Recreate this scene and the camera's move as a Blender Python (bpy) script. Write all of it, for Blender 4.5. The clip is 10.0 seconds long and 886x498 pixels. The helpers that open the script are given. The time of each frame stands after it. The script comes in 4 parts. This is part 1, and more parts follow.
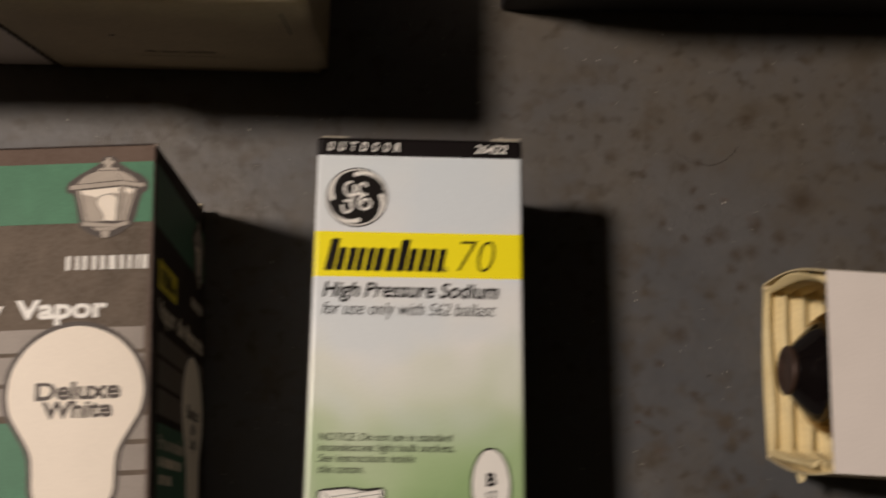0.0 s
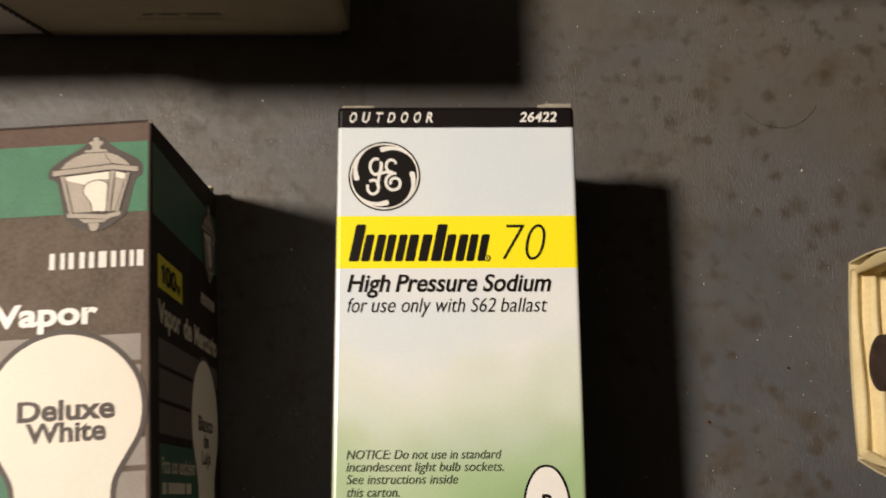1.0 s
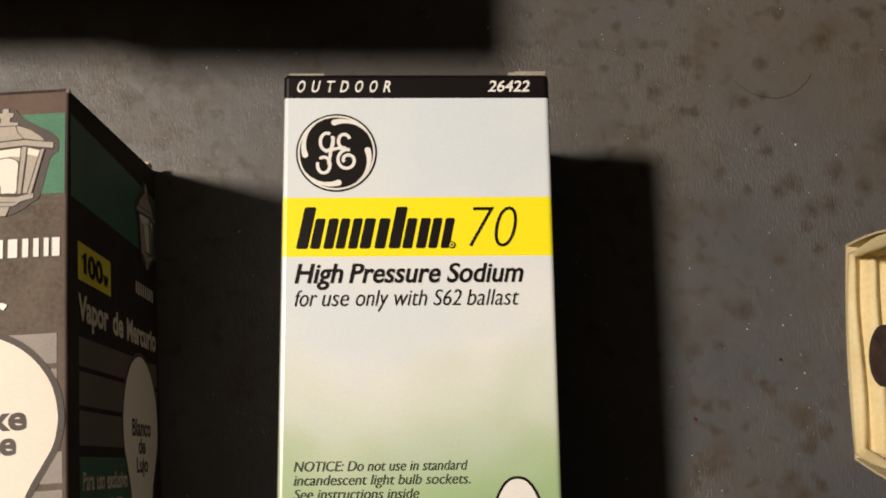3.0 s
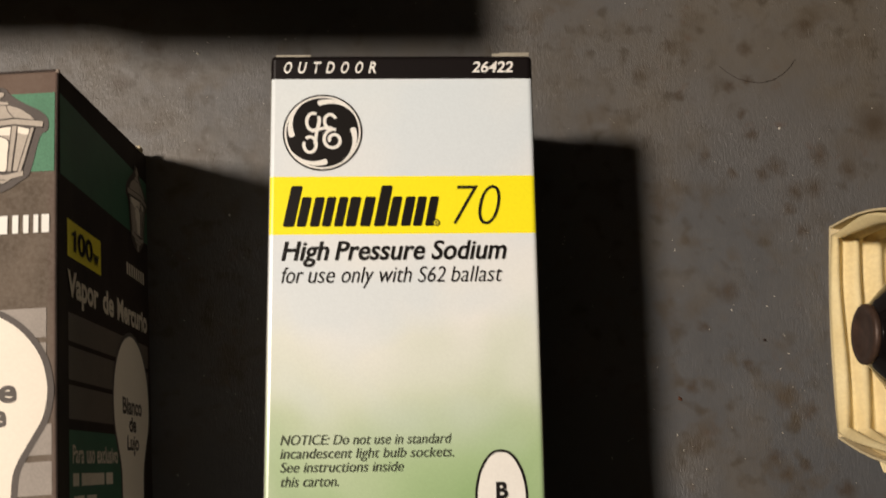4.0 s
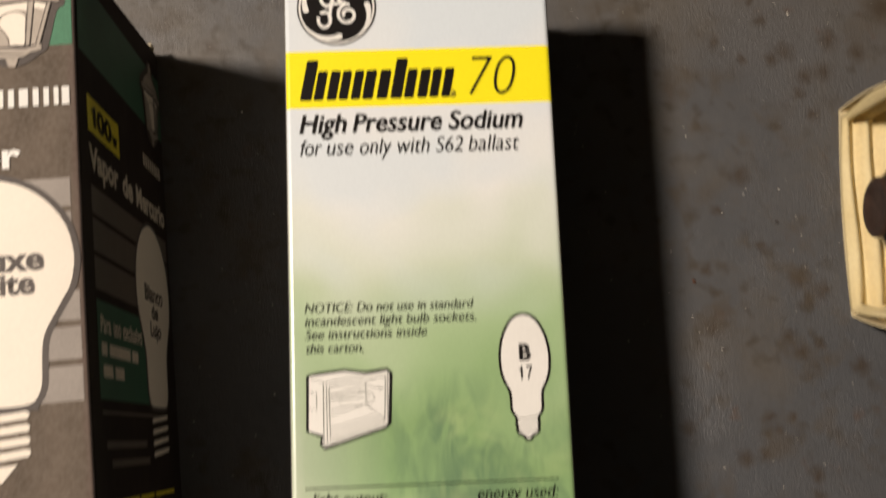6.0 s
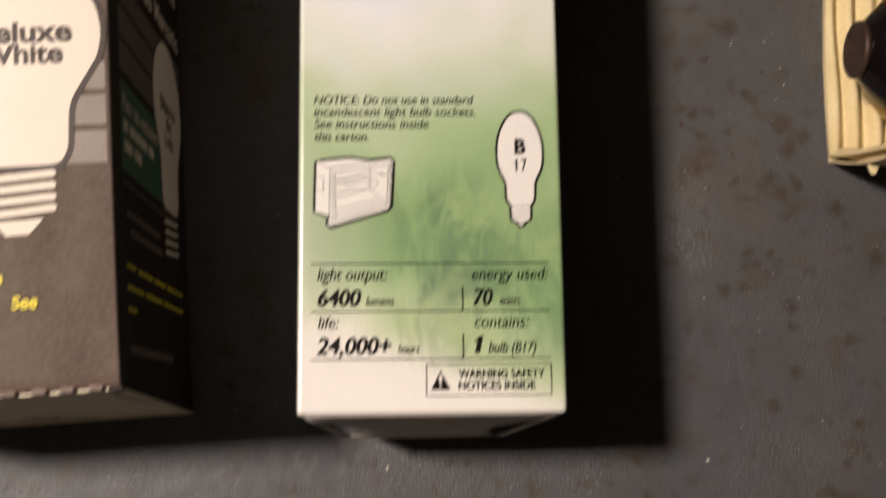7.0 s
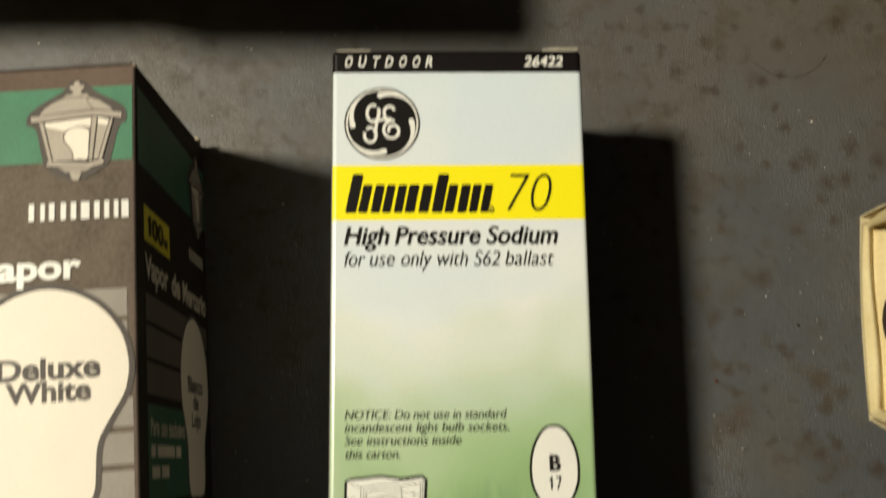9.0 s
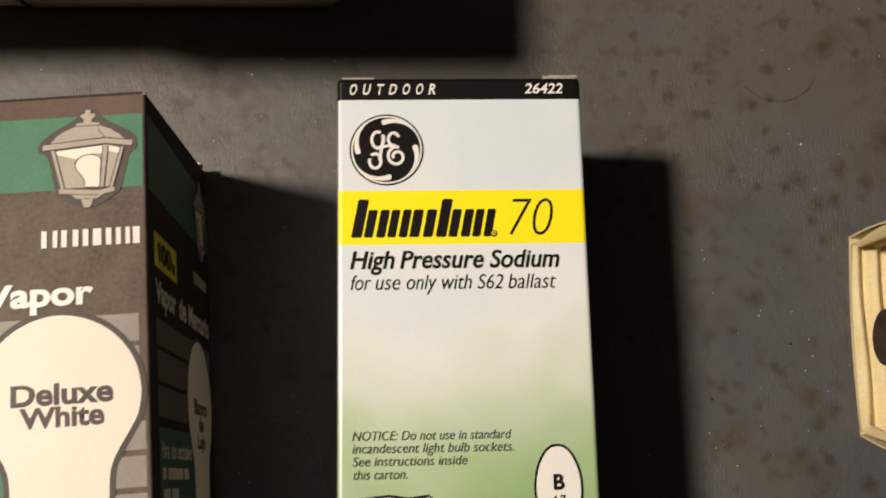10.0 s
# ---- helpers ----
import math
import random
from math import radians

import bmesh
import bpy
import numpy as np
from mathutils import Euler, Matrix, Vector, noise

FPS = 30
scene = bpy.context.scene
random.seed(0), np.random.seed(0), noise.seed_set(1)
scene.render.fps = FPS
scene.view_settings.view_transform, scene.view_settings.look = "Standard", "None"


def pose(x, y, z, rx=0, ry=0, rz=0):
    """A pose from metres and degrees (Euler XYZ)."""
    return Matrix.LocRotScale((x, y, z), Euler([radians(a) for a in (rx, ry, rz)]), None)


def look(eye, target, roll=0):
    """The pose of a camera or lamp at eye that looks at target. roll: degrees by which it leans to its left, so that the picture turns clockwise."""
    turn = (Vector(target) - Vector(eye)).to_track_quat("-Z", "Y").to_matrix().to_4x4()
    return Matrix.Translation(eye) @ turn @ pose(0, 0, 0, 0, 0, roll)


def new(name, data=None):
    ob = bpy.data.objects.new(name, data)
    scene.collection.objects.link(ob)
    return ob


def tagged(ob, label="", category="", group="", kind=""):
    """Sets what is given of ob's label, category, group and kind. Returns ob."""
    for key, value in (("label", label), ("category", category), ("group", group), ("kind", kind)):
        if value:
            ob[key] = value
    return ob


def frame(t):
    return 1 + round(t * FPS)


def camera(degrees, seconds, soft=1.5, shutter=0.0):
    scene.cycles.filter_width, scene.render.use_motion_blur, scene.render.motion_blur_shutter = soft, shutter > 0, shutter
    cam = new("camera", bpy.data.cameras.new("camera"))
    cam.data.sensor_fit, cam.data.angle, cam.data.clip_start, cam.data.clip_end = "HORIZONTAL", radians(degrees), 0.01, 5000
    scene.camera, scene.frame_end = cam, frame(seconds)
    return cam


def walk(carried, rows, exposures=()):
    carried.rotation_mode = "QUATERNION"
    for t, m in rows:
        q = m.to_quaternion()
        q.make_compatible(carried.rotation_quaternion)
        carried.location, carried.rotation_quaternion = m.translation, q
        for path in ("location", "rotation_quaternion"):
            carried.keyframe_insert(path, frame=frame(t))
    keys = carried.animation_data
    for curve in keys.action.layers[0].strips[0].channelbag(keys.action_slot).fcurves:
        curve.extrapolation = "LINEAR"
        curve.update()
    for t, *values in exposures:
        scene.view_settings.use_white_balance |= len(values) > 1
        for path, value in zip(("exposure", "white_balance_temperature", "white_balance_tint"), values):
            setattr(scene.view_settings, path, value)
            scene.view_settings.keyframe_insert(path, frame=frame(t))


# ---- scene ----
cam = camera(45.0, 10.0, 1.8, 0.9)
PATH = [
    (0, (-0.00491, 0.04363, 0.33415), (0.00510, 0.10755, 0.09266), 9.702),
    (0.2, (-0.01173, 0.04307, 0.33008), (-0.00243, 0.10569, 0.08823), 8.666),
    (0.4, (-0.01194, 0.04969, 0.32268), (-0.00392, 0.11111, 0.08049), 7.721),
    (0.5, (-0.01009, 0.05059, 0.31899), (-0.00271, 0.11142, 0.07662), 7.249),
    (1, (-0.00541, 0.05795, 0.29761), (-0.00318, 0.11414, 0.05402), 2.027),
    (1.5, (-0.00174, 0.06123, 0.28298), (0.00194, 0.11447, 0.03874), 3.172),
    (2, (-0.00468, 0.06685, 0.27344), (0.00184, 0.11525, 0.02826), 7.599),
    (2.5, (-0.00334, 0.06720, 0.27277), (0.00418, 0.11657, 0.02780), 8.365),
    (2.7, (-0.00264, 0.06749, 0.27257), (0.00518, 0.11649, 0.02754), 8.674),
    (3.8, (0.00022, 0.06363, 0.27451), (0.00843, 0.11254, 0.02948), 8.799),
    (4, (0.00125, 0.06170, 0.27509), (0.00916, 0.11104, 0.03013), 8.455),
    (4.5, (0.00227, 0.05558, 0.27415), (0.01005, 0.10533, 0.02928), 8.199),
    (5, (-0.00143, 0.05252, 0.27104), (0.00717, 0.10085, 0.02591), 9.369),
    (5.2, (-0.00288, 0.05099, 0.27010), (0.00573, 0.09864, 0.02484), 9.526),
    (6.3, (-0.00365, 0.02800, 0.27747), (0.00468, 0.06992, 0.03115), 8.787),
    (6.5, (-0.00125, 0.01667, 0.28044), (0.01017, 0.06253, 0.03494), 11.567),
    (6.7, (-0.00182, 0.00993, 0.27990), (0.01068, 0.04909, 0.03330), 16.442),
    (7, (-0.00716, -0.00004, 0.28020), (0.00361, 0.03821, 0.03338), 15.214),
    (7.2, (-0.00630, -0.00311, 0.28120), (0.00252, 0.03238, 0.03389), 13.763),
    (7.5, (-0.00566, -0.00244, 0.28220), (0.00506, 0.03522, 0.03529), 15.630),
    (7.8, (-0.00338, 0.00709, 0.28118), (0.00594, 0.04476, 0.03421), 13.488),
    (8, (-0.00471, 0.01387, 0.28013), (0.00617, 0.05081, 0.03311), 15.965),
    (8.2, (-0.00471, 0.01906, 0.27969), (0.00508, 0.06070, 0.03338), 12.487),
    (8.5, (-0.00905, 0.03801, 0.28111), (0.00239, 0.08168, 0.03522), 14.258),
    (8.7, (-0.00827, 0.04674, 0.28465), (-0.00002, 0.09528, 0.03955), 8.985),
    (9, (-0.00923, 0.05674, 0.28540), (-0.00320, 0.10578, 0.04033), 6.495),
    (9.2, (-0.00833, 0.06264, 0.28535), (0.00066, 0.11107, 0.04025), 9.627),
    (9.5, (-0.00760, 0.06499, 0.28747), (0.00267, 0.11622, 0.04299), 10.123),
    (9.8, (-0.01100, 0.06289, 0.28911), (-0.00025, 0.11363, 0.04455), 11.009),
    (9.9, (-0.01356, 0.05935, 0.29001), (-0.00277, 0.11124, 0.04569), 10.844),
    (10, (-0.01477, 0.05768, 0.29043), (-0.00395, 0.11011, 0.04623), 10.767),
]
EXPOSURES = [(0.0, -0.57, 6500, 14), (0.3, -0.3, 6500, 10), (0.6, -0.1, 6500, 10), (1.0, 0.0, 6500, 10), (5.2, 0.0, 6500, 10), (6.5, 0.0, 6500, 14), (7.0, 0.0, 6500, 17), (7.2, 0.0, 6500, 8),
             (7.5, 0.0, 6500, 6), (8.0, 0.0, 6500, -3), (9.0, 0.0, 6500, -3), (9.4, 0.0, 6500, 4), (10.0, 0.0, 6500, 10)]
walk(cam, [(t, look(eye, target, roll)) for t, eye, target, roll in PATH], EXPOSURES)

# ---- light: one warm lamp up to one side, and the dim room it leaves ----
world = bpy.data.worlds.new("world")
scene.world = world
world.use_nodes = True
world.node_tree.nodes["Background"].inputs[0].default_value = (0.9, 0.8, 0.65, 1)
world.node_tree.nodes["Background"].inputs[1].default_value = 0.0005
lamp_data = bpy.data.lights.new("room_lamp", "POINT")
lamp_data.energy, lamp_data.color, lamp_data.shadow_soft_size = 65.5, (1.0, 0.873, 0.757), 0.064
lamp = new("room_lamp", lamp_data)
lamp.location = (-0.587, 0.185, 0.98)


# ---- materials ----
class Nodes:
    """A node material with a Principled shader, and short ways to add nodes to it."""

    def __init__(self, name, rough=0.5, metal=0.0, spec=0.5):
        self.mat = bpy.data.materials.new(name)
        self.mat.use_nodes = True
        self.tree = self.mat.node_tree
        self.bsdf = self.tree.nodes["Principled BSDF"]
        self.bsdf.inputs["Roughness"].default_value = rough
        self.bsdf.inputs["Metallic"].default_value = metal
        self.bsdf.inputs["Specular IOR Level"].default_value = spec
        self.coord = self.tree.nodes.new("ShaderNodeTexCoord").outputs["Object"]

    def link(self, a, b):
        self.tree.links.new(a, b)
        return self

    def put(self, value, socket):
        if isinstance(value, bpy.types.NodeSocket):
            self.link(value, socket)
        elif isinstance(value, tuple) and len(value) == 3 and socket.type == "RGBA":
            socket.default_value = (*value, 1)
        else:
            socket.default_value = value

    def scaled(self, scale, turn=0.0):
        n = self.tree.nodes.new("ShaderNodeMapping")
        self.link(self.coord, n.inputs["Vector"])
        n.inputs["Scale"].default_value, n.inputs["Rotation"].default_value = scale, (0.0, 0.0, radians(turn))
        return n.outputs[0]

    def noise(self, scale, detail=3.0, rough=0.55, vector=None, distort=0.0):
        n = self.tree.nodes.new("ShaderNodeTexNoise")
        self.link(vector or self.coord, n.inputs["Vector"])
        n.inputs["Scale"].default_value, n.inputs["Detail"].default_value = scale, detail
        n.inputs["Roughness"].default_value, n.inputs["Distortion"].default_value = rough, distort
        return n.outputs[0]

    def ramp(self, fac, stops, mode="LINEAR"):
        n = self.tree.nodes.new("ShaderNodeValToRGB")
        n.color_ramp.interpolation = mode
        el = n.color_ramp.elements
        while len(el) < len(stops):
            el.new(0.5)
        for e, (p, c) in zip(el, stops):
            e.position, e.color = p, (*c, 1) if isinstance(c, tuple) else (c, c, c, 1)
        self.link(fac, n.inputs[0])
        return n.outputs[0]

    def mix(self, fac, a, b, blend="MIX"):
        n = self.tree.nodes.new("ShaderNodeMix")
        n.data_type, n.blend_type = "RGBA", blend
        self.put(fac, n.inputs["Factor"])
        self.put(a, n.inputs[6])
        self.put(b, n.inputs[7])
        return n.outputs[2]

    def math(self, op, a, b=0.0, c=0.0):
        n = self.tree.nodes.new("ShaderNodeMath")
        n.operation = op
        for v, s in zip((a, b, c), n.inputs):
            self.put(v, s)
        return n.outputs[0]

    def vector(self, op, a, b=(0.0, 0.0, 0.0), c=(0.0, 0.0, 0.0)):
        n = self.tree.nodes.new("ShaderNodeVectorMath")
        n.operation = op
        for v, s in zip((a, b, c), n.inputs):
            self.put(v, s)
        return n.outputs["Value" if op == "DISTANCE" else "Vector"]

    def axes(self):
        n = self.tree.nodes.new("ShaderNodeSeparateXYZ")
        self.link(self.coord, n.inputs[0])
        return n.outputs

    def colour(self, value):
        self.put(value, self.bsdf.inputs["Base Color"])
        return self

    def bump(self, height, strength, distance=0.0005):
        n = self.tree.nodes.new("ShaderNodeBump")
        n.inputs["Strength"].default_value, n.inputs["Distance"].default_value = strength, distance
        self.link(height, n.inputs["Height"])
        self.link(n.outputs[0], self.bsdf.inputs["Normal"])
        return self


def paper(name, colour, rough=0.5, mottle=0.12, grain=2500.0, blotch=150.0, bump=0.1, metal=0.0, spec=0.4):
    """A plain surface with fine grain and broad uneven tone."""
    m = Nodes(name, rough, metal, spec)
    fine = m.ramp(m.noise(grain, 2.0), [(0.3, 1 - mottle), (0.7, 1.0)])
    broad = m.ramp(m.noise(blotch, 3.0), [(0.3, 1 - mottle * 0.8), (0.7, 1.0)])
    m.colour(m.mix(1.0, m.mix(1.0, colour, fine, "MULTIPLY"), broad, "MULTIPLY"))
    if bump:
        m.bump(m.noise(grain, 2.0), bump, 0.0002)
    return m.mat


# rust-brown spots on the table: place and radius, in millimetres
SPOTS_FAR = [(94, 173, 1.5), (73, 173, 1.4), (89, 162, 1.2), (94, 163, 1.1), (92, 154, 0.9), (94, 148, 1.4), (100, 139, 2.0), (96, 137, 1.4), (81, 142, 0.9), (88, 137, 0.9), (105, 132, 1.7),
             (110, 133, 1.7), (103, 127, 1.2), (106, 121, 1.4), (112, 142, 1.8), (120, 138, 1.8), (64, 165, 1.1), (75, 159, 1.1), (111, 179, 2.0), (128, 151, 3.4), (-76, 163, 2.0), (-60, 167, 2.0),
             (-67, 174, 1.9), (-54, 145, 1.4)]
SPOTS_NEAR = [(85, 105, 2.0), (78, 96, 1.1), (89, 86, 1.1), (98, 77, 1.8), (104, 74, 1.5), (74, 80, 1.1), (74, 65, 1.8), (94, 62, 1.4), (97, 58, 1.2), (112, 54, 1.8), (102, 60, 1.1), (66, 40, 1.5), (87, 42, 1.2),
              (89, 39, 1.1), (93, 42, 0.9), (80, 32, 1.5), (85, 33, 0.9), (98, 27, 1.4), (98, 22, 1.2), (122, 40, 1.7), (98, 10, 1.4), (113, 18, 1.4), (114, -4, 1.1), (92, 1, 1.1), (-34, -19, 1.4)]


def painted_table():
    """Old blue-grey paint, wrinkled in places, lighter and browner towards the far end, with soft rust-brown spots."""
    m = Nodes("blue_grey_paint", 0.5, 0.0, 0.5)
    x, y, z = m.axes()
    # base tone grows lighter and browner with y, broken up by noise
    far_tone = m.math("ADD", m.math("MULTIPLY", m.noise(14.0, 4.0), 0.9), m.math("MULTIPLY", m.math("SUBTRACT", y, 0.10), 2.6))
    base = m.mix(m.ramp(far_tone, [(0.10, 0.0), (0.42, 0.45), (0.75, 1.0)]), (0.063, 0.068, 0.075), (0.102, 0.094, 0.085))
    brown_tone = m.math("ADD", m.noise(26.0, 5.0, 0.62), m.math("MULTIPLY", m.math("SUBTRACT", y, 0.11), 1.0))
    base = m.mix(m.ramp(brown_tone, [(0.47, 0.0), (0.70, 0.65)]), base, (0.100, 0.081, 0.056))
    base = m.mix(m.ramp(m.noise(190.0, 4.0, 0.7), [(0.42, 0.0), (0.75, 0.30)]), base, (0.100, 0.097, 0.092))
    # the large spots, uneven at their rims
    shift = m.tree.nodes.new("ShaderNodeTexNoise")
    m.link(m.coord, shift.inputs["Vector"])
    shift.inputs["Scale"].default_value, shift.inputs["Detail"].default_value = 480.0, 2.0
    ragged = m.vector("MULTIPLY_ADD", shift.outputs["Color"], (0.0036, 0.0036, 0.0), m.vector("ADD", m.coord, (-0.0018, -0.0018, 0.0)))
    near = 9.0
    for px, py, r in SPOTS_FAR + SPOTS_NEAR:
        away = m.math("DIVIDE", m.vector("DISTANCE", ragged, (px * 0.001, py * 0.001, 0.0)), r * 0.001)
        near = m.math("MINIMUM", away, near)
    m_spot = m.ramp(m.math("DIVIDE", near, 2.0), [(0.15, 0.75), (0.45, 0.48), (1.0, 0.0)])
    base = m.mix(m_spot, base, (0.046, 0.031, 0.018))
    where = m.ramp(m.noise(24.0, 3.0), [(0.36, 0.05), (0.56, 0.95)])
    spots = m.ramp(m.noise(205.0, 2.0, 0.4, None, 0.1), [(0.56, 0.0), (0.72, 0.75)])
    base = m.mix(m.math("MULTIPLY", spots, where), base, (0.046, 0.035, 0.022))
    halo = m.ramp(m.noise(95.0, 3.0, 0.55), [(0.52, 0.0), (0.68, 0.6)])
    base = m.mix(m.math("MULTIPLY", halo, where), base, (0.066, 0.049, 0.030))
    rust = m.ramp(m.noise(150.0, 3.0, 0.6), [(0.62, 0.0), (0.74, 0.45)])
    base = m.mix(m.math("MULTIPLY", rust, m.ramp(m.noise(30.0, 2.0), [(0.45, 0.0), (0.6, 1.0)])), base, (0.085, 0.045, 0.024))
    chalk = m.ramp(m.noise(1500.0, 2.0), [(0.68, 0.0), (0.80, 0.30)])
    base = m.mix(chalk, base, (0.20, 0.20, 0.19))
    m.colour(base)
    m.link(m.ramp(m.noise(40.0, 3.0), [(0.3, 0.38), (0.7, 0.52)]), m.bsdf.inputs["Roughness"])
    wrinkle = m.noise(1.0, 3.0, 0.6, m.scaled((1900.0, 520.0, 1000.0)), 0.9)
    wrinkle = m.math("MULTIPLY", wrinkle, m.ramp(m.noise(32.0, 3.0), [(0.40, 0.22), (0.62, 1.35)]))
    pits = m.noise(260.0, 2.0, 0.45)
    m.bump(m.math("ADD", wrinkle, m.math("MULTIPLY", pits, 0.9)), 0.45, 0.0003)
    return m.mat


def sodium_print():
    """Glossy carton print: black top band, yellow stripe, pale sky that turns into blurred green leaves, white foot."""
    m = Nodes("sodium_carton_print", 0.27, 0.0, 0.4)
    x, y, z = m.axes()
    f = m.math("DIVIDE", y, 0.148)
    drift = m.math("MULTIPLY", m.math("SUBTRACT", m.noise(26.0, 2.0, 0.5, None, 0.4), 0.5), m.ramp(f, [(0.06, 0.0), (0.22, 0.32), (0.60, 0.38), (0.72, 0.0)]))
    slope = m.math("MULTIPLY", m.math("MULTIPLY", x, 2.2), m.ramp(f, [(0.12, 1.0), (0.36, 0.0)]))
    tone = m.math("ADD", m.math("ADD", f, drift), slope)
    base = m.ramp(tone, [(0.0, (0.85, 0.83, 0.77)), (0.055, (0.82, 0.80, 0.72)), (0.10, (0.47, 0.58, 0.34)), (0.19, (0.26, 0.41, 0.18)),
                      (0.30, (0.24, 0.375, 0.16)), (0.365, (0.29, 0.43, 0.20)), (0.42, (0.37, 0.50, 0.27)), (0.49, (0.48, 0.57, 0.38)), (0.56, (0.63, 0.68, 0.56)),
                      (0.64, (0.76, 0.77, 0.73)), (0.74, (0.73, 0.75, 0.75)), (0.96, (0.68, 0.73, 0.74))])
    haze = m.ramp(m.noise(34.0, 2.0), [(0.46, 0.0), (0.62, 0.55)])
    base = m.mix(m.math("MULTIPLY", haze, m.ramp(f, [(0.42, 0.0), (0.56, 1.0)])), base, (0.62, 0.70, 0.75))
    leaf = m.noise(1.0, 3.0, 0.6, m.scaled((150.0, 55.0, 50.0), 24.0), 0.8)
    low = m.math("MULTIPLY", m.ramp(f, [(0.05, 0.0), (0.10, 0.9), (0.27, 0.85), (0.37, 0.0)]), m.ramp(m.math("ADD", m.math("MULTIPLY", x, 30.0), 0.5), [(0.22, 0.15), (0.45, 0.85), (0.68, 1.0), (0.95, 0.45)]))
    dark = m.math("MULTIPLY", m.ramp(leaf, [(0.40, 0.0), (0.58, 1.0)]), m.math("MULTIPLY", low, m.ramp(m.noise(32.0, 2.0), [(0.34, 0.35), (0.50, 1.0)])))
    base = m.mix(dark, base, (0.095, 0.175, 0.105))
    light = m.math("MULTIPLY", m.ramp(m.noise(70.0, 3.0, 0.6, None, 0.8), [(0.50, 0.0), (0.75, 0.7)]), low)
    base = m.mix(light, base, (0.50, 0.60, 0.28))
    edge = m.ramp(m.math("DIVIDE", m.math("ADD", x, 0.028), 0.020), [(0.0, 0.85), (0.15, 0.5), (0.5, 0.3), (1.0, 0.0)])
    base = m.mix(m.math("MULTIPLY", edge, m.ramp(f, [(0.0, 0.7), (0.28, 0.6), (0.42, 0.22), (0.7, 0.0)])), base, (0.80, 0.78, 0.70))
    # side faces out of view, greyed to set the light bounced between cartons
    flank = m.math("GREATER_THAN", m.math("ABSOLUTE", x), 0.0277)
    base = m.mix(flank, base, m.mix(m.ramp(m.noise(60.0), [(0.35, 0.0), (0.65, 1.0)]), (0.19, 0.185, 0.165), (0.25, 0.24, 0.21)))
    yellow = m.math("MULTIPLY", m.math("GREATER_THAN", y, 0.1087), m.math("LESS_THAN", y, 0.1211))
    base = m.mix(m.math("MULTIPLY", yellow, m.math("SUBTRACT", 1.0, flank)), base, (0.92, 0.80, 0.015))
    base = m.mix(m.math("GREATER_THAN", y, 0.1426), base, (0.008, 0.006, 0.006))
    base = m.mix(1.0, base, m.ramp(m.noise(2200.0, 2.0), [(0.3, 0.95), (0.7, 1.0)]), "MULTIPLY")
    m.colour(base)
    m.bump(m.noise(120.0, 3.0), 0.05, 0.0006)
    return m.mat


def mercury_print():
    """Uncoated carton printed warm dark grey, rubbed redder towards the creases, its sides coloured darker than its
    front.
    """
    m = Nodes("mercury_carton_print", 0.75, 0.0, 0.12)
    x, y, z = m.axes()
    speck = m.noise(1100.0, 3.0, 0.7)
    cloud = m.noise(120.0, 4.0, 0.65, m.scaled((1.0, 0.6, 1.0)))
    base = m.mix(m.ramp(cloud, [(0.3, 0.0), (0.7, 1.0)]), (0.088, 0.068, 0.050), (0.150, 0.118, 0.090))
    base = m.mix(m.ramp(speck, [(0.35, 0.0), (0.65, 0.5)]), base, (0.185, 0.155, 0.125))
    rub = m.ramp(m.math("ADD", m.math("MULTIPLY", x, -250.0), m.math("MULTIPLY", m.noise(300.0), 0.5)), [(0.2, 0.6), (0.75, 0.0)])
    base = m.mix(rub, base, (0.135, 0.088, 0.078))
    rub = m.ramp(m.math("ADD", m.math("MULTIPLY", y, 170.0), m.math("MULTIPLY", m.noise(260.0), 0.6)), [(0.25, 0.7), (0.85, 0.0)])
    base = m.mix(rub, base, (0.105, 0.062, 0.050))
    top = m.math("GREATER_THAN", y, 0.1285)
    base = m.mix(m.math("MULTIPLY", top, 0.55), base, (0.13, 0.085, 0.068))
    # both side faces take a darker brown than the front
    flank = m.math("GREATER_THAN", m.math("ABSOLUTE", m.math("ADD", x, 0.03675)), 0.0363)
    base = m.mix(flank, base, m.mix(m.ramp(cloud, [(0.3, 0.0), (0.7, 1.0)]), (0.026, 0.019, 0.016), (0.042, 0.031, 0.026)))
    m.colour(base)
    m.bump(m.noise(900.0, 3.0), 0.14, 0.0002)
    return m.mat


def corrugated():
    m = Nodes("cream_corrugated_board", 0.8, 0.0, 0.2)
    base = m.mix(m.ramp(m.noise(60.0, 4.0), [(0.35, 0.0), (0.65, 1.0)]), (0.70, 0.57, 0.29), (0.78, 0.66, 0.37))
    m.colour(m.mix(m.ramp(m.noise(900.0, 2.0), [(0.3, 0.3), (0.7, 0.0)]), base, (0.52, 0.40, 0.22)))
    m.bump(m.noise(600.0, 3.0), 0.2, 0.0003)
    return m.mat


TABLE = painted_table()
SODIUM = sodium_print()
MERCURY = mercury_print()
LINER = corrugated()
INK = paper("black_ink", (0.012, 0.010, 0.009), 0.3, 0.2, bump=0, spec=0.2)
GREY_INK = paper("grey_ink", (0.085, 0.098, 0.066), 0.3, 0.2, bump=0, spec=0.2)
DARK_INK = paper("dark_brown_ink", (0.092, 0.074, 0.062), 0.6, 0.25, bump=0)
WHITE_INK = paper("white_ink", (0.80, 0.78, 0.72), 0.4, 0.06, bump=0)
CREAM_INK = paper("unprinted_white_board", (0.84, 0.76, 0.64), 0.6, 0.05, 1500.0, 90.0, 0.05)
FADED_INK = paper("faded_brown_print", (0.30, 0.24, 0.16), 0.6, 0.25, bump=0)
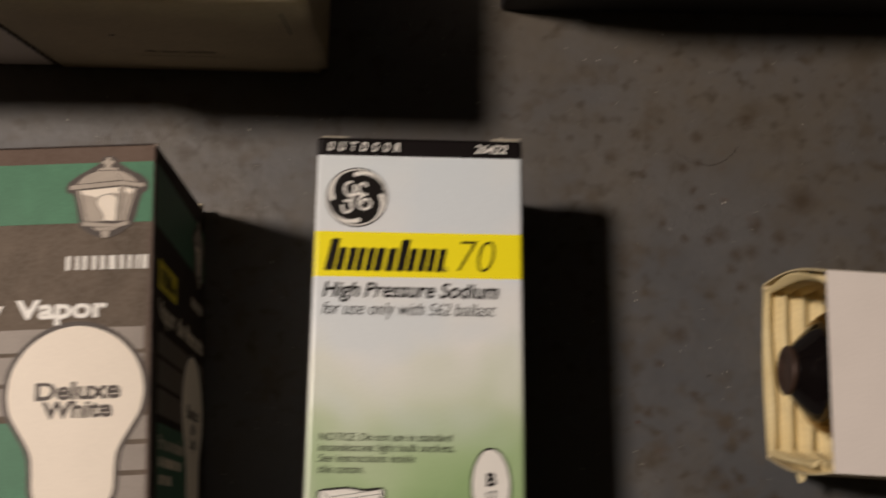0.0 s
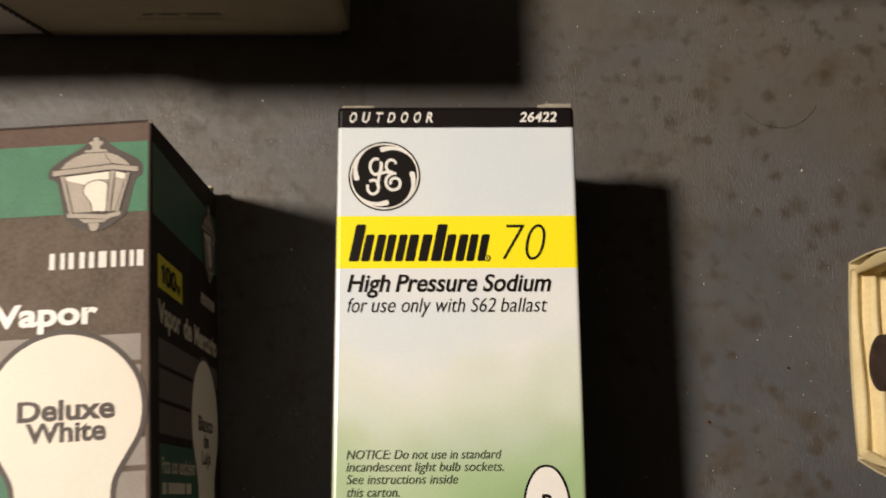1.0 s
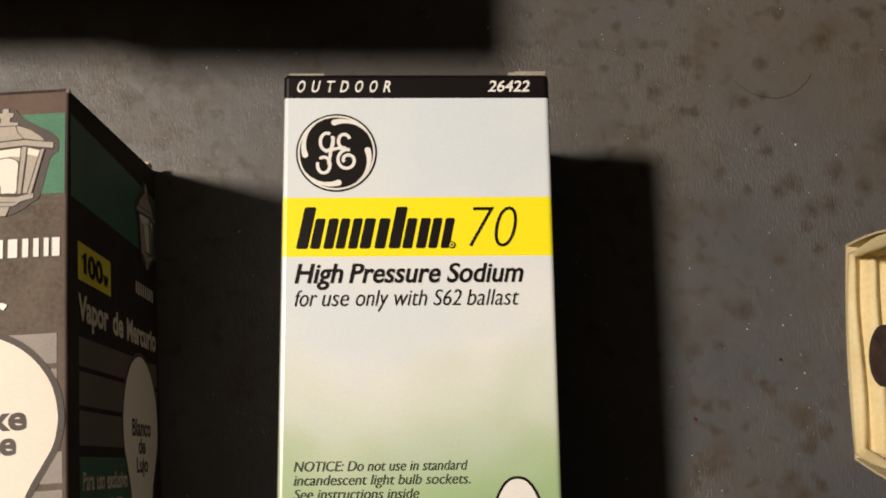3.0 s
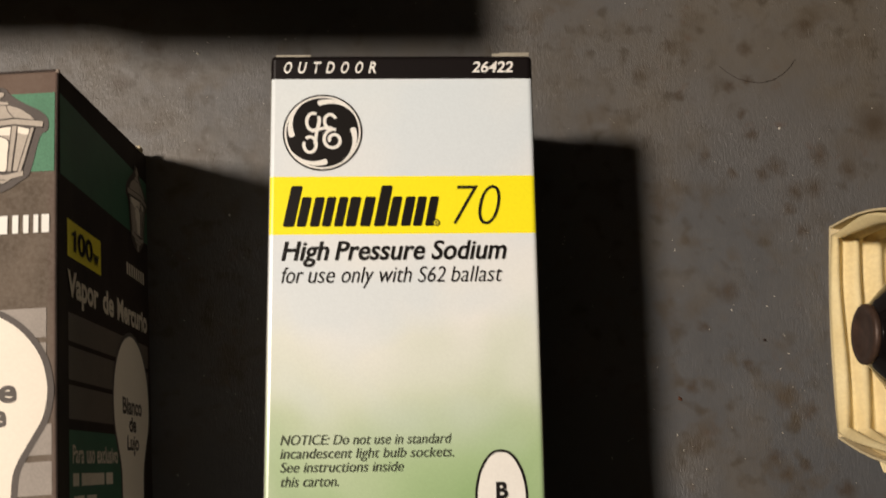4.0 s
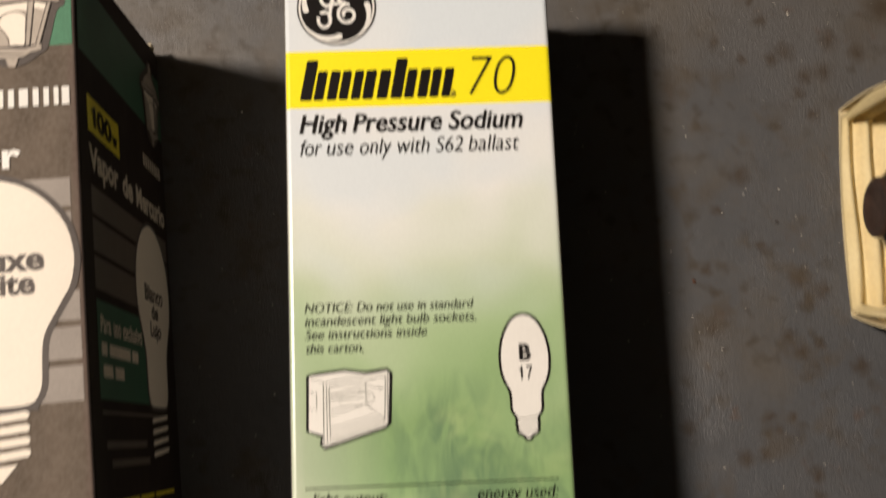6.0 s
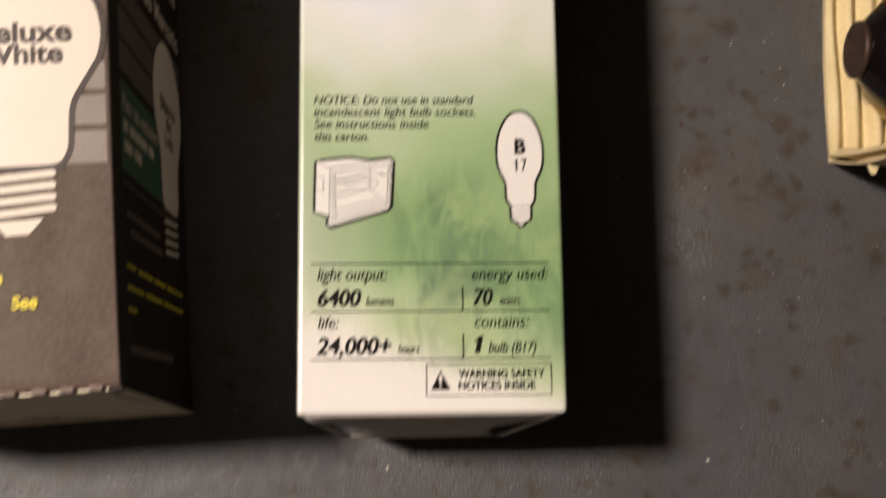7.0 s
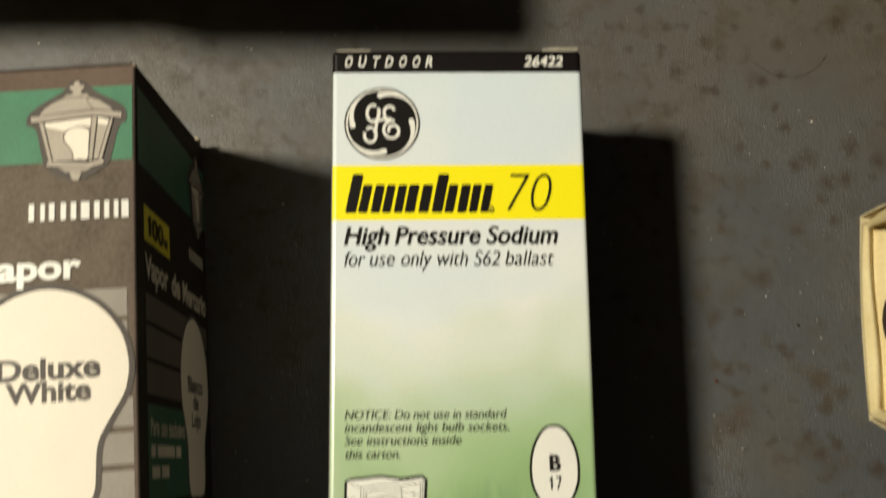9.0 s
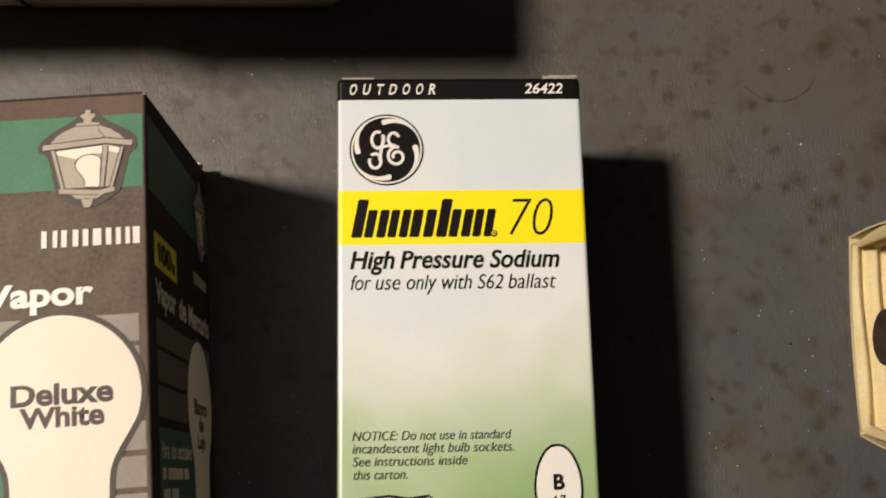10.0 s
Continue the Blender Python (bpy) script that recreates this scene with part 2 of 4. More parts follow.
GREY_PANEL = paper("light_grey_print", (0.33, 0.29, 0.25), 0.6, 0.16)
TAN_INK = paper("pale_tan_print", (0.46, 0.40, 0.33), 0.6, 0.16)
# grey and green of the front print, set darker for the carton's side
SIDE_PANEL = paper("dark_grey_print", (0.15, 0.12, 0.095), 0.6, 0.2)
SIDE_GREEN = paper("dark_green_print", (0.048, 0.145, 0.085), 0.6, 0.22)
SIDE_INK = paper("rubbed_white_print", (0.80, 0.71, 0.58), 0.6, 0.16)
GREEN_INK = paper("green_print", (0.075, 0.225, 0.125), 0.6, 0.22)
YELLOW_INK = paper("yellow_print", (0.85, 0.72, 0.03), 0.5, 0.1)
CREAM_BOARD = paper("cream_carton_board", (0.60, 0.51, 0.34), 0.7, 0.15, 900.0, 70.0, 0.15)
RAW_EDGE = paper("raw_grey_board_edge", (0.42, 0.38, 0.30), 0.85, 0.3, 1800.0, 300.0, 0.3)
WHITE_BOARD = paper("white_carton_board", (0.80, 0.74, 0.68), 0.55, 0.06, 1500.0, 60.0, 0.08)
# white flap board painted grey: the shade at the foot is in its colour
SHADED_FLAP = paper("shaded_flap_board", (0.52, 0.47, 0.42), 0.7, 0.2, 900.0, 160.0, 0.15)
UNLIT_BLACK = paper("unlit_black_board", (0.022, 0.020, 0.020), 0.6, 0.3, 900.0, 80.0, 0.15)
BLACK_GLASS = paper("black_glass_insulator", (0.008, 0.006, 0.006), 0.08, 0.3, 700.0, 120.0, 0.05, spec=0.45)
CONTACT = paper("tarnished_brown_contact", (0.085, 0.05, 0.036), 0.5, 0.35, 900.0, 250.0, 0.25, 0.35)
BRASS = paper("dull_brass_shell", (0.42, 0.27, 0.085), 0.24, 0.25, 800.0, 120.0, 0.1, 1.0)
BULB_WHITE = paper("coated_white_glass", (0.75, 0.73, 0.68), 0.3, 0.05, bump=0)
CRUMB_PALE = paper("pale_crumb", (0.75, 0.70, 0.60), 0.5, 0.2, bump=0)
CRUMB_DARK = paper("dark_crumb", (0.03, 0.018, 0.012), 0.6, 0.3, bump=0)
CRUMB_RUST = paper("rust_crumb", (0.13, 0.05, 0.022), 0.7, 0.4, 1500.0, 500.0, 0.3)
# unseen wall made paler than the others to bounce fill light
FILL_WALL = paper("fill_plaster", (0.20, 0.175, 0.14), 0.9, 0.15, 60.0, 2.0, 0.2)
WALL = paper("dim_plaster", (0.035, 0.03, 0.024), 0.9, 0.15, 60.0, 2.0, 0.2)
CONCRETE = paper("grey_concrete", (0.06, 0.055, 0.05), 0.9, 0.2, 80.0, 3.0, 0.3)
STEEL = paper("dark_steel", (0.10, 0.10, 0.105), 0.5, 0.2, 300.0, 20.0, 0.1, 0.6)


# ---- building helpers; lengths in millimetres ----
MM = 0.001


def thing(name, x=0.0, y=0.0, z=0.0, turn=0.0, **tags):
    ob = new(name)
    ob.empty_display_size = 0.01
    ob.matrix_basis = pose(x * MM, y * MM, z * MM, 0, 0, turn)
    return tagged(ob, **tags)


def part(name, bm, mats, parent=None, label="", smooth=False):
    """Links a bmesh, in millimetres, as one mesh under a thing or a part."""
    bmesh.ops.scale(bm, vec=(MM, MM, MM), verts=bm.verts)
    me = bpy.data.meshes.new(name)
    bm.to_mesh(me)
    bm.free()
    for m in mats if isinstance(mats, (list, tuple)) else [mats]:
        me.materials.append(m)
    if smooth:
        for p in me.polygons:
            p.use_smooth = True
    ob = new(name, me)
    ob.parent = parent
    if label:
        ob["label"] = label
    return ob


def hull(verts, faces):
    bm = bmesh.new()
    vs = [bm.verts.new(v) for v in verts]
    for f in faces:
        bm.faces.new([vs[i] for i in f])
    bmesh.ops.recalc_face_normals(bm, faces=bm.faces)
    return bm


def block(x0, x1, y0, y1, z0, z1, bevel=0.0, seg=2, move=None):
    """A box with rounded edges; move shifts each corner before the rounding."""
    cs = [(x, y, z) for z in (z0, z1) for y in (y0, y1) for x in (x0, x1)]
    if move:
        cs = [move(*c) for c in cs]
    bm = hull(cs, [(0, 2, 3, 1), (4, 5, 7, 6), (0, 1, 5, 4), (2, 6, 7, 3), (0, 4, 6, 2), (1, 3, 7, 5)])
    if bevel:
        bmesh.ops.bevel(bm, geom=list(bm.edges), offset=bevel, segments=seg, affect="EDGES", profile=0.5)
    return bm


def lathe(profile, steps=32):
    """Turns (along, radius) pairs about the x axis."""
    bm = bmesh.new()
    rings = []
    for a, r in profile:
        rings.append([bm.verts.new((a, r * math.cos(i * math.tau / steps), r * math.sin(i * math.tau / steps))) for i in range(steps)])
    for p, q in zip(rings, rings[1:]):
        for i in range(steps):
            bm.faces.new((p[i], p[(i + 1) % steps], q[(i + 1) % steps], q[i]))
    bm.faces.new(rings[0])
    bm.faces.new(list(reversed(rings[-1])))
    bmesh.ops.recalc_face_normals(bm, faces=bm.faces)
    return bm


def sheet(grid, thick=0.0):
    """A skin over rows of points, thickened along its normals."""
    bm = bmesh.new()
    vs = [[bm.verts.new(p) for p in row] for row in grid]
    for a, b in zip(vs, vs[1:]):
        for i in range(len(a) - 1):
            bm.faces.new((a[i], a[i + 1], b[i + 1], b[i]))
    bmesh.ops.recalc_face_normals(bm, faces=bm.faces)
    if thick:
        bmesh.ops.solidify(bm, geom=bm.faces[:], thickness=thick)
    return bm


class Face:
    """A printed face of a carton: a corner and two directions, in the carton's millimetres."""

    def __init__(self, parent, origin, u, v, bow=None):
        self.parent, self.o, self.u, self.v = parent, Vector(origin), Vector(u).normalized(), Vector(v).normalized()
        self.n = self.u.cross(self.v)
        self.bow = bow

    def rise(self, a, b):
        """How far a bulging face stands out at a place."""
        return self.bow(a, b) if self.bow else 0.0

    def at(self, a, b, lift):
        return self.o + self.u * a + self.v * b + self.n * lift

    def art(self, name, items, label=""):
        """Flat ink shapes: (ink, layer, outline) each."""
        bm = bmesh.new()
        inks = []
        for i, (ink, layer, outline) in enumerate(items):
            if ink not in inks:
                inks.append(ink)
            f = bm.faces.new([bm.verts.new(self.at(a, b, 0.05 + 0.045 * layer + 0.004 * (i % 8))) for a, b in outline])
            f.normal_update()
            if f.normal.dot(self.n) < 0:
                f.normal_flip()
            f.material_index = inks.index(ink)
        bmesh.ops.triangulate(bm, faces=bm.faces[:])
        if self.bow:
            for _ in range(5):
                long_edges = [e for e in bm.edges if e.calc_length() > 4.0]
                if not long_edges:
                    break
                bmesh.ops.subdivide_edges(bm, edges=long_edges, cuts=1)
                bmesh.ops.triangulate(bm, faces=bm.faces[:])
            for v in bm.verts:
                d = v.co - self.o
                v.co += self.n * self.rise(d.dot(self.u), d.dot(self.v))
        return part(name, bm, inks, self.parent, label)

    def pieces(self, name, items, label=""):
        for it in items:
            self.art(name, [it], label)

    def text(self, words, a, b, width, cap, ink, bold=0.0, slant=0.0, layer=4, name="lettering", snug=False):
        """A line of type: its left end, its baseline, its width and the height of its capitals."""
        cu = bpy.data.curves.new("type", "FONT")
        cu.body, cu.size, cu.offset, cu.resolution_u, cu.fill_mode = words, 1.0, bold, 5, "FRONT"
        ob = new("type", cu)
        bpy.context.view_layer.update()
        me = bpy.data.meshes.new_from_object(ob.evaluated_get(bpy.context.evaluated_depsgraph_get()))
        bpy.data.objects.remove(ob)
        co = np.zeros(len(me.vertices) * 3)
        me.vertices.foreach_get("co", co)
        co = co.reshape(-1, 3)
        high = 0.73
        if any(ch.islower() for ch in words):
            co[:, 1] = np.where(co[:, 1] < 0.45, co[:, 1] * 1.08, 0.486 + (co[:, 1] - 0.45) * 0.845)
        co[:, 1] *= cap / high
        x0, x1 = co[:, 0].min(), co[:, 0].max()
        flat, lean = (co[:, 0] - x0) / (x1 - x0), slant * cap
        if snug:
            for _ in range(6):
                run = flat * (width - lean) + slant * co[:, 1]
                lean += run.max() - run.min() - width
            a -= run.min()
        co[:, 0] = flat * (width - lean) + slant * co[:, 1]
        lift = 0.05 + 0.045 * layer
        for v, (p, q, _) in zip(me.vertices, co):
            v.co = self.at(a + p, b + q, lift + self.rise(a + p, b + q)) * MM
        me.materials.append(ink)
        t = new(name, me)
        t.parent = self.parent
        return t

    def words(self, line, b, cap, ink, bold=0.0, slant=0.0):
        """A line of type set word by word: each with its left and right end."""
        for word, a0, a1 in line:
            self.text(word, a0, b, a1 - a0, cap, ink, bold, slant, snug=True)

    def one(self, a, b, cap, ink, heavy, slant=0.0, layer=4):
        """A figure one with a flag."""
        pts = [(0.0, 0.0), (heavy, 0.0), (heavy, 1.0), (heavy * 0.35, 1.0), (-heavy * 0.1, 0.86), (-heavy * 0.75, 0.78), (-heavy * 0.75, 0.66), (0.0, 0.72)]
        self.art("lettering", [(ink, layer, [(a + heavy * 0.75 + p + slant * q * cap, b + q * cap) for p, q in pts])])


def rect(a0, a1, b0, b1):
    return [(a0, b0), (a1, b0), (a1, b1), (a0, b1)]


def disc(a, b, r, n=40, ry=None):
    return [(a + r * math.cos(i * math.tau / n), b + (ry or r) * math.sin(i * math.tau / n)) for i in range(n)]


def stroke(points, w0, w1=None):
    """A brush line along points as a row of quads, from one width to another."""
    w1 = w0 if w1 is None else w1
    quads, n = [], len(points) - 1
    side = []
    for i, (a, b) in enumerate(points):
        p, q = points[max(i - 1, 0)], points[min(i + 1, n)]
        d = math.hypot(q[0] - p[0], q[1] - p[1]) or 1.0
        w = (w0 + (w1 - w0) * i / n) / 2
        nx, ny = -(q[1] - p[1]) / d * w, (q[0] - p[0]) / d * w
        side.append(((a + nx, b + ny), (a - nx, b - ny)))
    for (l0, r0), (l1, r1) in zip(side, side[1:]):
        quads.append([l0, r0, r1, l1])
    return quads


def arc(a, b, r, d0, d1, n=16, ry=None):
    return [(a + r * math.cos(radians(d0 + (d1 - d0) * i / n)), b + (ry or r) * math.sin(radians(d0 + (d1 - d0) * i / n))) for i in range(n + 1)]


def rounded(points, cuts=4):
    """A smooth closed line through points."""
    n, out = len(points), []
    for i in range(n):
        p0, p1, p2, p3 = (points[(i + k) % n] for k in (-1, 0, 1, 2))
        for j in range(cuts):
            t = j / cuts
            out.append(tuple(0.5 * (2 * b + (c - a) * t + (2 * a - 5 * b + 4 * c - d) * t * t + (3 * b - a - 3 * c + d) * t ** 3) for a, b, c, d in zip(p0, p1, p2, p3)))
    return out


def grown(outline, by):
    """An outline pushed outward."""
    n, out = len(outline), []
    area = sum(p[0] * q[1] - q[0] * p[1] for p, q in zip(outline, outline[1:] + outline[:1]))
    s = 1 if area > 0 else -1
    for i in range(n):
        p, q = outline[i - 1], outline[(i + 1) % n]
        d = math.hypot(q[0] - p[0], q[1] - p[1]) or 1.0
        out.append((outline[i][0] + s * (q[1] - p[1]) / d * by, outline[i][1] - s * (q[0] - p[0]) / d * by))
    return out


# ---- the room and the table ----
ROOM = (-2.3, 2.2, -1.5, 2.0, -0.76, 1.75)


def slab(name, x0, x1, y0, y1, z0, z1, mat, **tags):
    ob = part(name, block(x0 * 1000, x1 * 1000, y0 * 1000, y1 * 1000, z0 * 1000, z1 * 1000), mat)
    return tagged(ob, kind="structure", **tags)


x0, x1, y0, y1, z0, z1 = ROOM
slab("floor", x0 - 0.1, x1 + 0.1, y0 - 0.1, y1 + 0.1, z0 - 0.1, z0, CONCRETE, label="plain grey concrete floor under the table", category="floor")
slab("ceiling", x0 - 0.1, x1 + 0.1, y0 - 0.1, y1 + 0.1, z1, z1 + 0.1, WALL, label="plain dim plaster ceiling over the table", category="ceiling")
slab("wall_north", x0 - 0.1, x1 + 0.1, y1, y1 + 0.1, z0, z1, WALL, label="plain unseen plaster wall closing the room", category="wall")
# this added wall is the paler one, a reflector for south-facing panels
slab("fill_wall_south", x0 - 0.1, x1 + 0.1, y0 - 0.1, y0, z0, z1, FILL_WALL, label="plain unseen plaster wall closing the room", category="wall")
slab("wall_west", x0 - 0.1, x0, y0, y1, z0, z1, WALL, label="plain unseen plaster wall closing the room", category="wall")
slab("wall_east", x1, x1 + 0.1, y0, y1, z0, z1, WALL, label="plain unseen plaster wall closing the room", category="wall")

table = thing("table", 0, 0, 0, label="worn blue-grey painted table with rust-brown spots", category="table")
part("tabletop", block(-520, 640, -360, 520, -30, 0, 3.0, 3), TABLE, table)
for lx in (-480, 600):
    for ly in (-320, 480):
        part("leg", block(lx - 20, lx + 20, ly - 20, ly + 20, -760, -30, 2.0), STEEL, table)


# ---- the sodium lamp carton ----
def sodium_carton():
    box = thing("sodium_lamp_carton", label="glossy white and green lamp carton with a yellow stripe", category="box")
    W, L, H = 28.0, 148.0, 58.0
    bm = block(-W, W, 0, L, 0.0, H, 1.1, 4)
    foot = [f for f in bm.faces if f.normal.y < -0.99 and f.calc_area() > 500]
    bmesh.ops.inset_region(bm, faces=foot, thickness=0.5)
    bmesh.ops.translate(bm, vec=(0, 14, 0), verts=list({v for f in foot for v in f.verts}))
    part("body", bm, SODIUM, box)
    # the foot: a tucked panel that bulges, narrower towards the table, with dark gaps beside it
    def bulge(k, u):
        return (u, -0.1 - 4.9 * min(1.0, k * 1.5) + 3.0 * max(0.0, k - 0.66) - 0.7 * (1 - (u / 27.0) ** 2) * k, H - 1.0 - 46.0 * k)

    rows = []
    for k, left, right in ((0.0, -26.6, 26.6), (0.05, -26.2, 26.2), (0.11, -25.6, 25.2), (0.18, -23.6, 23.0), (0.26, -19.0, 18.2), (0.36, -15.0, 14.0), (0.5, -14.5, 13.0), (0.62, -16.5, 14.4), (0.72, -18.5, 16.0), (1.0, -18.5, 16.0)):
        rows.append([bulge(k, left + (right - left) * i / 10) for i in range(11)])
    part("bottom_flap", sheet(rows, 0.45), SHADED_FLAP, box, "white tuck flap bulging at the foot", True)
    for u0, u1 in ((-26.9, -18.2), (26.9, 15.8)):
        rows = [[bulge(k + d, u0 + (u1 - u0) * k / 0.72 * 1.0) for d in (-0.035, 0.0, 0.045)] for k in (0.05, 0.2, 0.35, 0.5, 0.62, 0.72)]
        part("side_flap", sheet(rows, 0.4), SHADED_FLAP, box, "narrow folded edge of the flap", True)
    part("dust_flap", block(-27.0, -19.5, 147.6, 148.5, 40, 57.0, 0.15), RAW_EDGE, box, "raw grey board edge")
    part("dust_flap", block(19.5, 27.4, 147.6, 148.6, 40, 57.3, 0.15), RAW_EDGE, box, "raw grey board edge")
    part("dust_flap", block(21.0, 27.6, 148.7, 149.1, 38, 56.6, 0.1), RAW_EDGE, box, "raw grey board edge")

    f = Face(box, (0, 0, H), (1, 0, 0), (0, 1, 0))
    for i, ch in enumerate("OUTDOOR"):
        f.text(ch, -25.3 + 3.03 * i, 143.9, 2.15, 2.6, WHITE_INK, 0.02, 0.2)
    f.text("26422", 15.0, 144.0, 9.2, 2.5, WHITE_INK, 0.018, 0.2)

    # round emblem with scrolls
    cx, cy, R = -16.8, 130.7, 8.4
    em = [(INK, 1, disc(cx, cy, R, 56)), (WHITE_INK, 2, disc(cx, cy, 8.02, 56)), (INK, 3, disc(cx, cy, 7.62, 56))]
    for d in (94, 4, 274, 184):
        curl = [(cx + (6.5 + 1.15 * (1 - (1 - k / 12) ** 1.6)) * math.cos(radians(d - 60 * k / 12)), cy + (6.5 + 1.15 * (1 - (1 - k / 12) ** 1.6)) * math.sin(radians(d - 60 * k / 12))) for k in range(13)]
        em += [(WHITE_INK, 4, q) for q in stroke(curl, 1.25, 0.2)]
        em.append((WHITE_INK, 4, disc(*curl[0], 0.66, 14)))
    for k, pts in enumerate((arc(cx - 2.0, cy + 2.3, 1.35, 60, 400, 20, 1.9), arc(cx - 2.6, cy - 2.7, 1.3, -200, 130, 18, 1.7), [(cx - 0.6, cy + 3.2), (cx - 1.2, cy), (cx - 1.6, cy - 2.6)],
                arc(cx + 1.6, cy + 2.4, 1.2, 20, 290, 16, 1.5), [(cx + 2.3 + (2.2 - 0.055 * i) * math.cos(radians(100 + 18 * i)), cy - 1.7 + (2.3 - 0.06 * i) * math.sin(radians(100 + 18 * i))) for i in range(27)], [(cx - 2.4, cy + 0.2), (cx + 0.4, cy + 0.9), (cx + 2.8, cy + 0.5)])):
        em += [(WHITE_INK, 5 + 0.4 * k, q) for q in stroke(pts, 0.68)]
    f.art("emblem", em, "round black emblem with white scrolls")

    # the word mark as plain slanted bars
    bars = [(-24.9, 2.25, 8.7), (-6.1, 2.25, 8.7)]
    for a, w in ((-22.1, 4.6), (-16.9, 4.3), (-12.0, 5.1), (-3.3, 4.7), (2.0, 4.3)):
        bars += [(a, w * 0.41, 6.3), (a + w * 0.59, w * 0.41, 6.3)]
    for a, w, h in bars:
        bar = [(0.25, 0.0), (w - 0.25, 0.0), (w, 0.25), (w, h - 0.25), (w - 0.25, h), (0.25, h), (0.0, h - 0.25), (0.0, 0.25)]
        f.art("word_mark", [(INK, 4, [(a + p + 0.2 * q, 110.35 + q) for p, q in bar])])
    f.art("word_mark_dot", [(INK, 4, disc(6.9, 111.0, 0.75, 16)), (YELLOW_INK, 5, disc(6.9, 111.0, 0.5, 14)), (INK, 6, disc(6.9, 111.0, 0.25, 10))])
    f.text("70", 9.8, 110.4, 11.4, 9.4, INK, -0.022, 0.2)
    f.words((("High", -25.1, -15.3), ("Pressure", -14.1, 4.5), ("Sodium", 5.8, 21.4)), 103.3, 4.1, INK, 0.017, 0.2)
    f.words((("for", -25.0, -20.5), ("use", -19.5, -14.1), ("only", -12.7, -6.1), ("with", -4.9, 1.7), ("S62", 3.0, 8.7), ("ballast", 9.8, 20.4)), 98.5, 3.5, INK, -0.006, 0.2)
    for words, b, w in (("NOTICE: Do not use in standard", 65.85, 34.1), ("incandescent light bulb sockets.", 63.2, 34.9), ("See instructions inside", 60.5, 24.7), ("this carton.", 57.75, 12.0)):
        f.text(words, -24.7, b, w, 2.05, GREY_INK, 0.0, 0.2)

    # floodlight drawing
    outer = [(-24.4, 53.3), (-23.0, 53.7), (-16.9, 54.3), (-12.9, 53.7), (-8.5, 54.2), (-7.6, 53.4), (-8.1, 43.4), (-9.1, 42.5), (-21.1, 38.9), (-22.0, 39.8), (-21.7, 41.3), (-24.6, 42.4)]
    inner = grown(outer, -0.38)
    bezel = [(-21.2, 51.8), (-8.3, 53.9), (-8.6, 43.5), (-21.3, 39.6)]
    glass = [(-20.1, 51.0), (-8.8, 52.7), (-9.2, 44.1), (-20.0, 40.8)]
    fl = [(INK, 1, grown(outer, 0.2)), (WHITE_INK, 2, inner)]
    for loop in (bezel, glass):
        fl += [(GREY_INK, 3, q) for i in range(4) for q in stroke([loop[i], loop[(i + 1) % 4]], 0.16)]
    lines = [[(-24.2, 53.1), (-21.2, 51.8)], [(-24.0, 50.2), (-22.6, 49.8), (-22.6, 46.6), (-24.1, 47.0)], [(-19.9, 49.4), (-12.8, 51.3)], [(-19.9, 48.2), (-13.2, 49.9)], [(-12.8, 51.6), (-12.8, 47.4), (-9.3, 44.3)],
             [(-12.8, 47.4), (-19.9, 45.3)], [(-12.8, 51.0), (-9.8, 50.4)], [(-19.8, 43.0), (-11.4, 45.2)], [(-19.8, 42.0), (-10.4, 44.6)], arc(-14.6, 48.6, 3.6, -110, 110, 14, 1.4), [(-16.0, 49.9), (-19.8, 48.9)],
             [(-15.8, 47.3), (-19.8, 46.4)], [(-17.6, 48.4), (-12.0, 48.8)], arc(-17.4, 48.3, 0.7, 90, 270, 6), [(-10.4, 51.0), (-10.2, 50.2), (-9.2, 50.4)], [(-20.6, 51.4), (-20.6, 40.3)]]
    fl += [(GREY_INK, 3, q) for pts in lines for q in stroke(pts, 0.13)]
    f.art("floodlight_drawing", fl, "line drawing of a floodlight")

    # bulb drawing
    cx = 19.2
    half = [(64.3, 0.7), (63.8, 1.9), (62.4, 3.2), (59.8, 4.45), (57.0, 5.05), (54.8, 5.15), (52.5, 4.95), (50.6, 4.35), (49.2, 3.65), (48.2, 3.35), (46.8, 3.3), (45.2, 3.25), (44.3, 2.9),
            (43.7, 2.5), (43.0, 2.3), (42.4, 2.5), (41.7, 2.25), (41.1, 2.4), (40.4, 2.0), (39.7, 1.0), (39.1, 0.5)]
    out = rounded([(cx + w, v) for v, w in half] + [(cx - w, v) for v, w in reversed(half)])
    bu = [(INK, 1, grown(out, 0.12)), (WHITE_INK, 2, grown(out, -0.42))]
    for v in (43.6, 42.4, 41.3, 40.3):
        bu += [(GREY_INK, 3, q) for q in stroke([(cx - 2.1, v - 0.15), (cx, v - 0.3), (cx + 2.1, v + 0.2)], 0.14)]
    f.art("bulb_drawing", bu, "outline drawing of a bulb")
    f.text("B", 18.1, 55.0, 2.4, 3.2, INK, 0.04)
    f.one(17.95, 51.1, 2.62, INK, 0.4)
    f.text("7", 19.45, 51.1, 1.15, 2.8, INK, 0.012)

    # data table
    ru = [(INK, 2, rect(-25.1, 24.7, v - 0.13, v + 0.13)) for v in (31.35, 21.3, 11.4)]
    ru += [(INK, 2, rect(6.36, 6.64, a, b)) for a, b in ((21.4, 26.4), (11.5, 16.5))]
    f.pieces("table_rule", ru)
    f.text("light output:", -23.8, 27.8, 14.8, 2.75, INK, -0.004, 0.2)
    f.text("6400", -23.9, 22.5, 9.5, 3.6, INK, 0.02, 0.2)
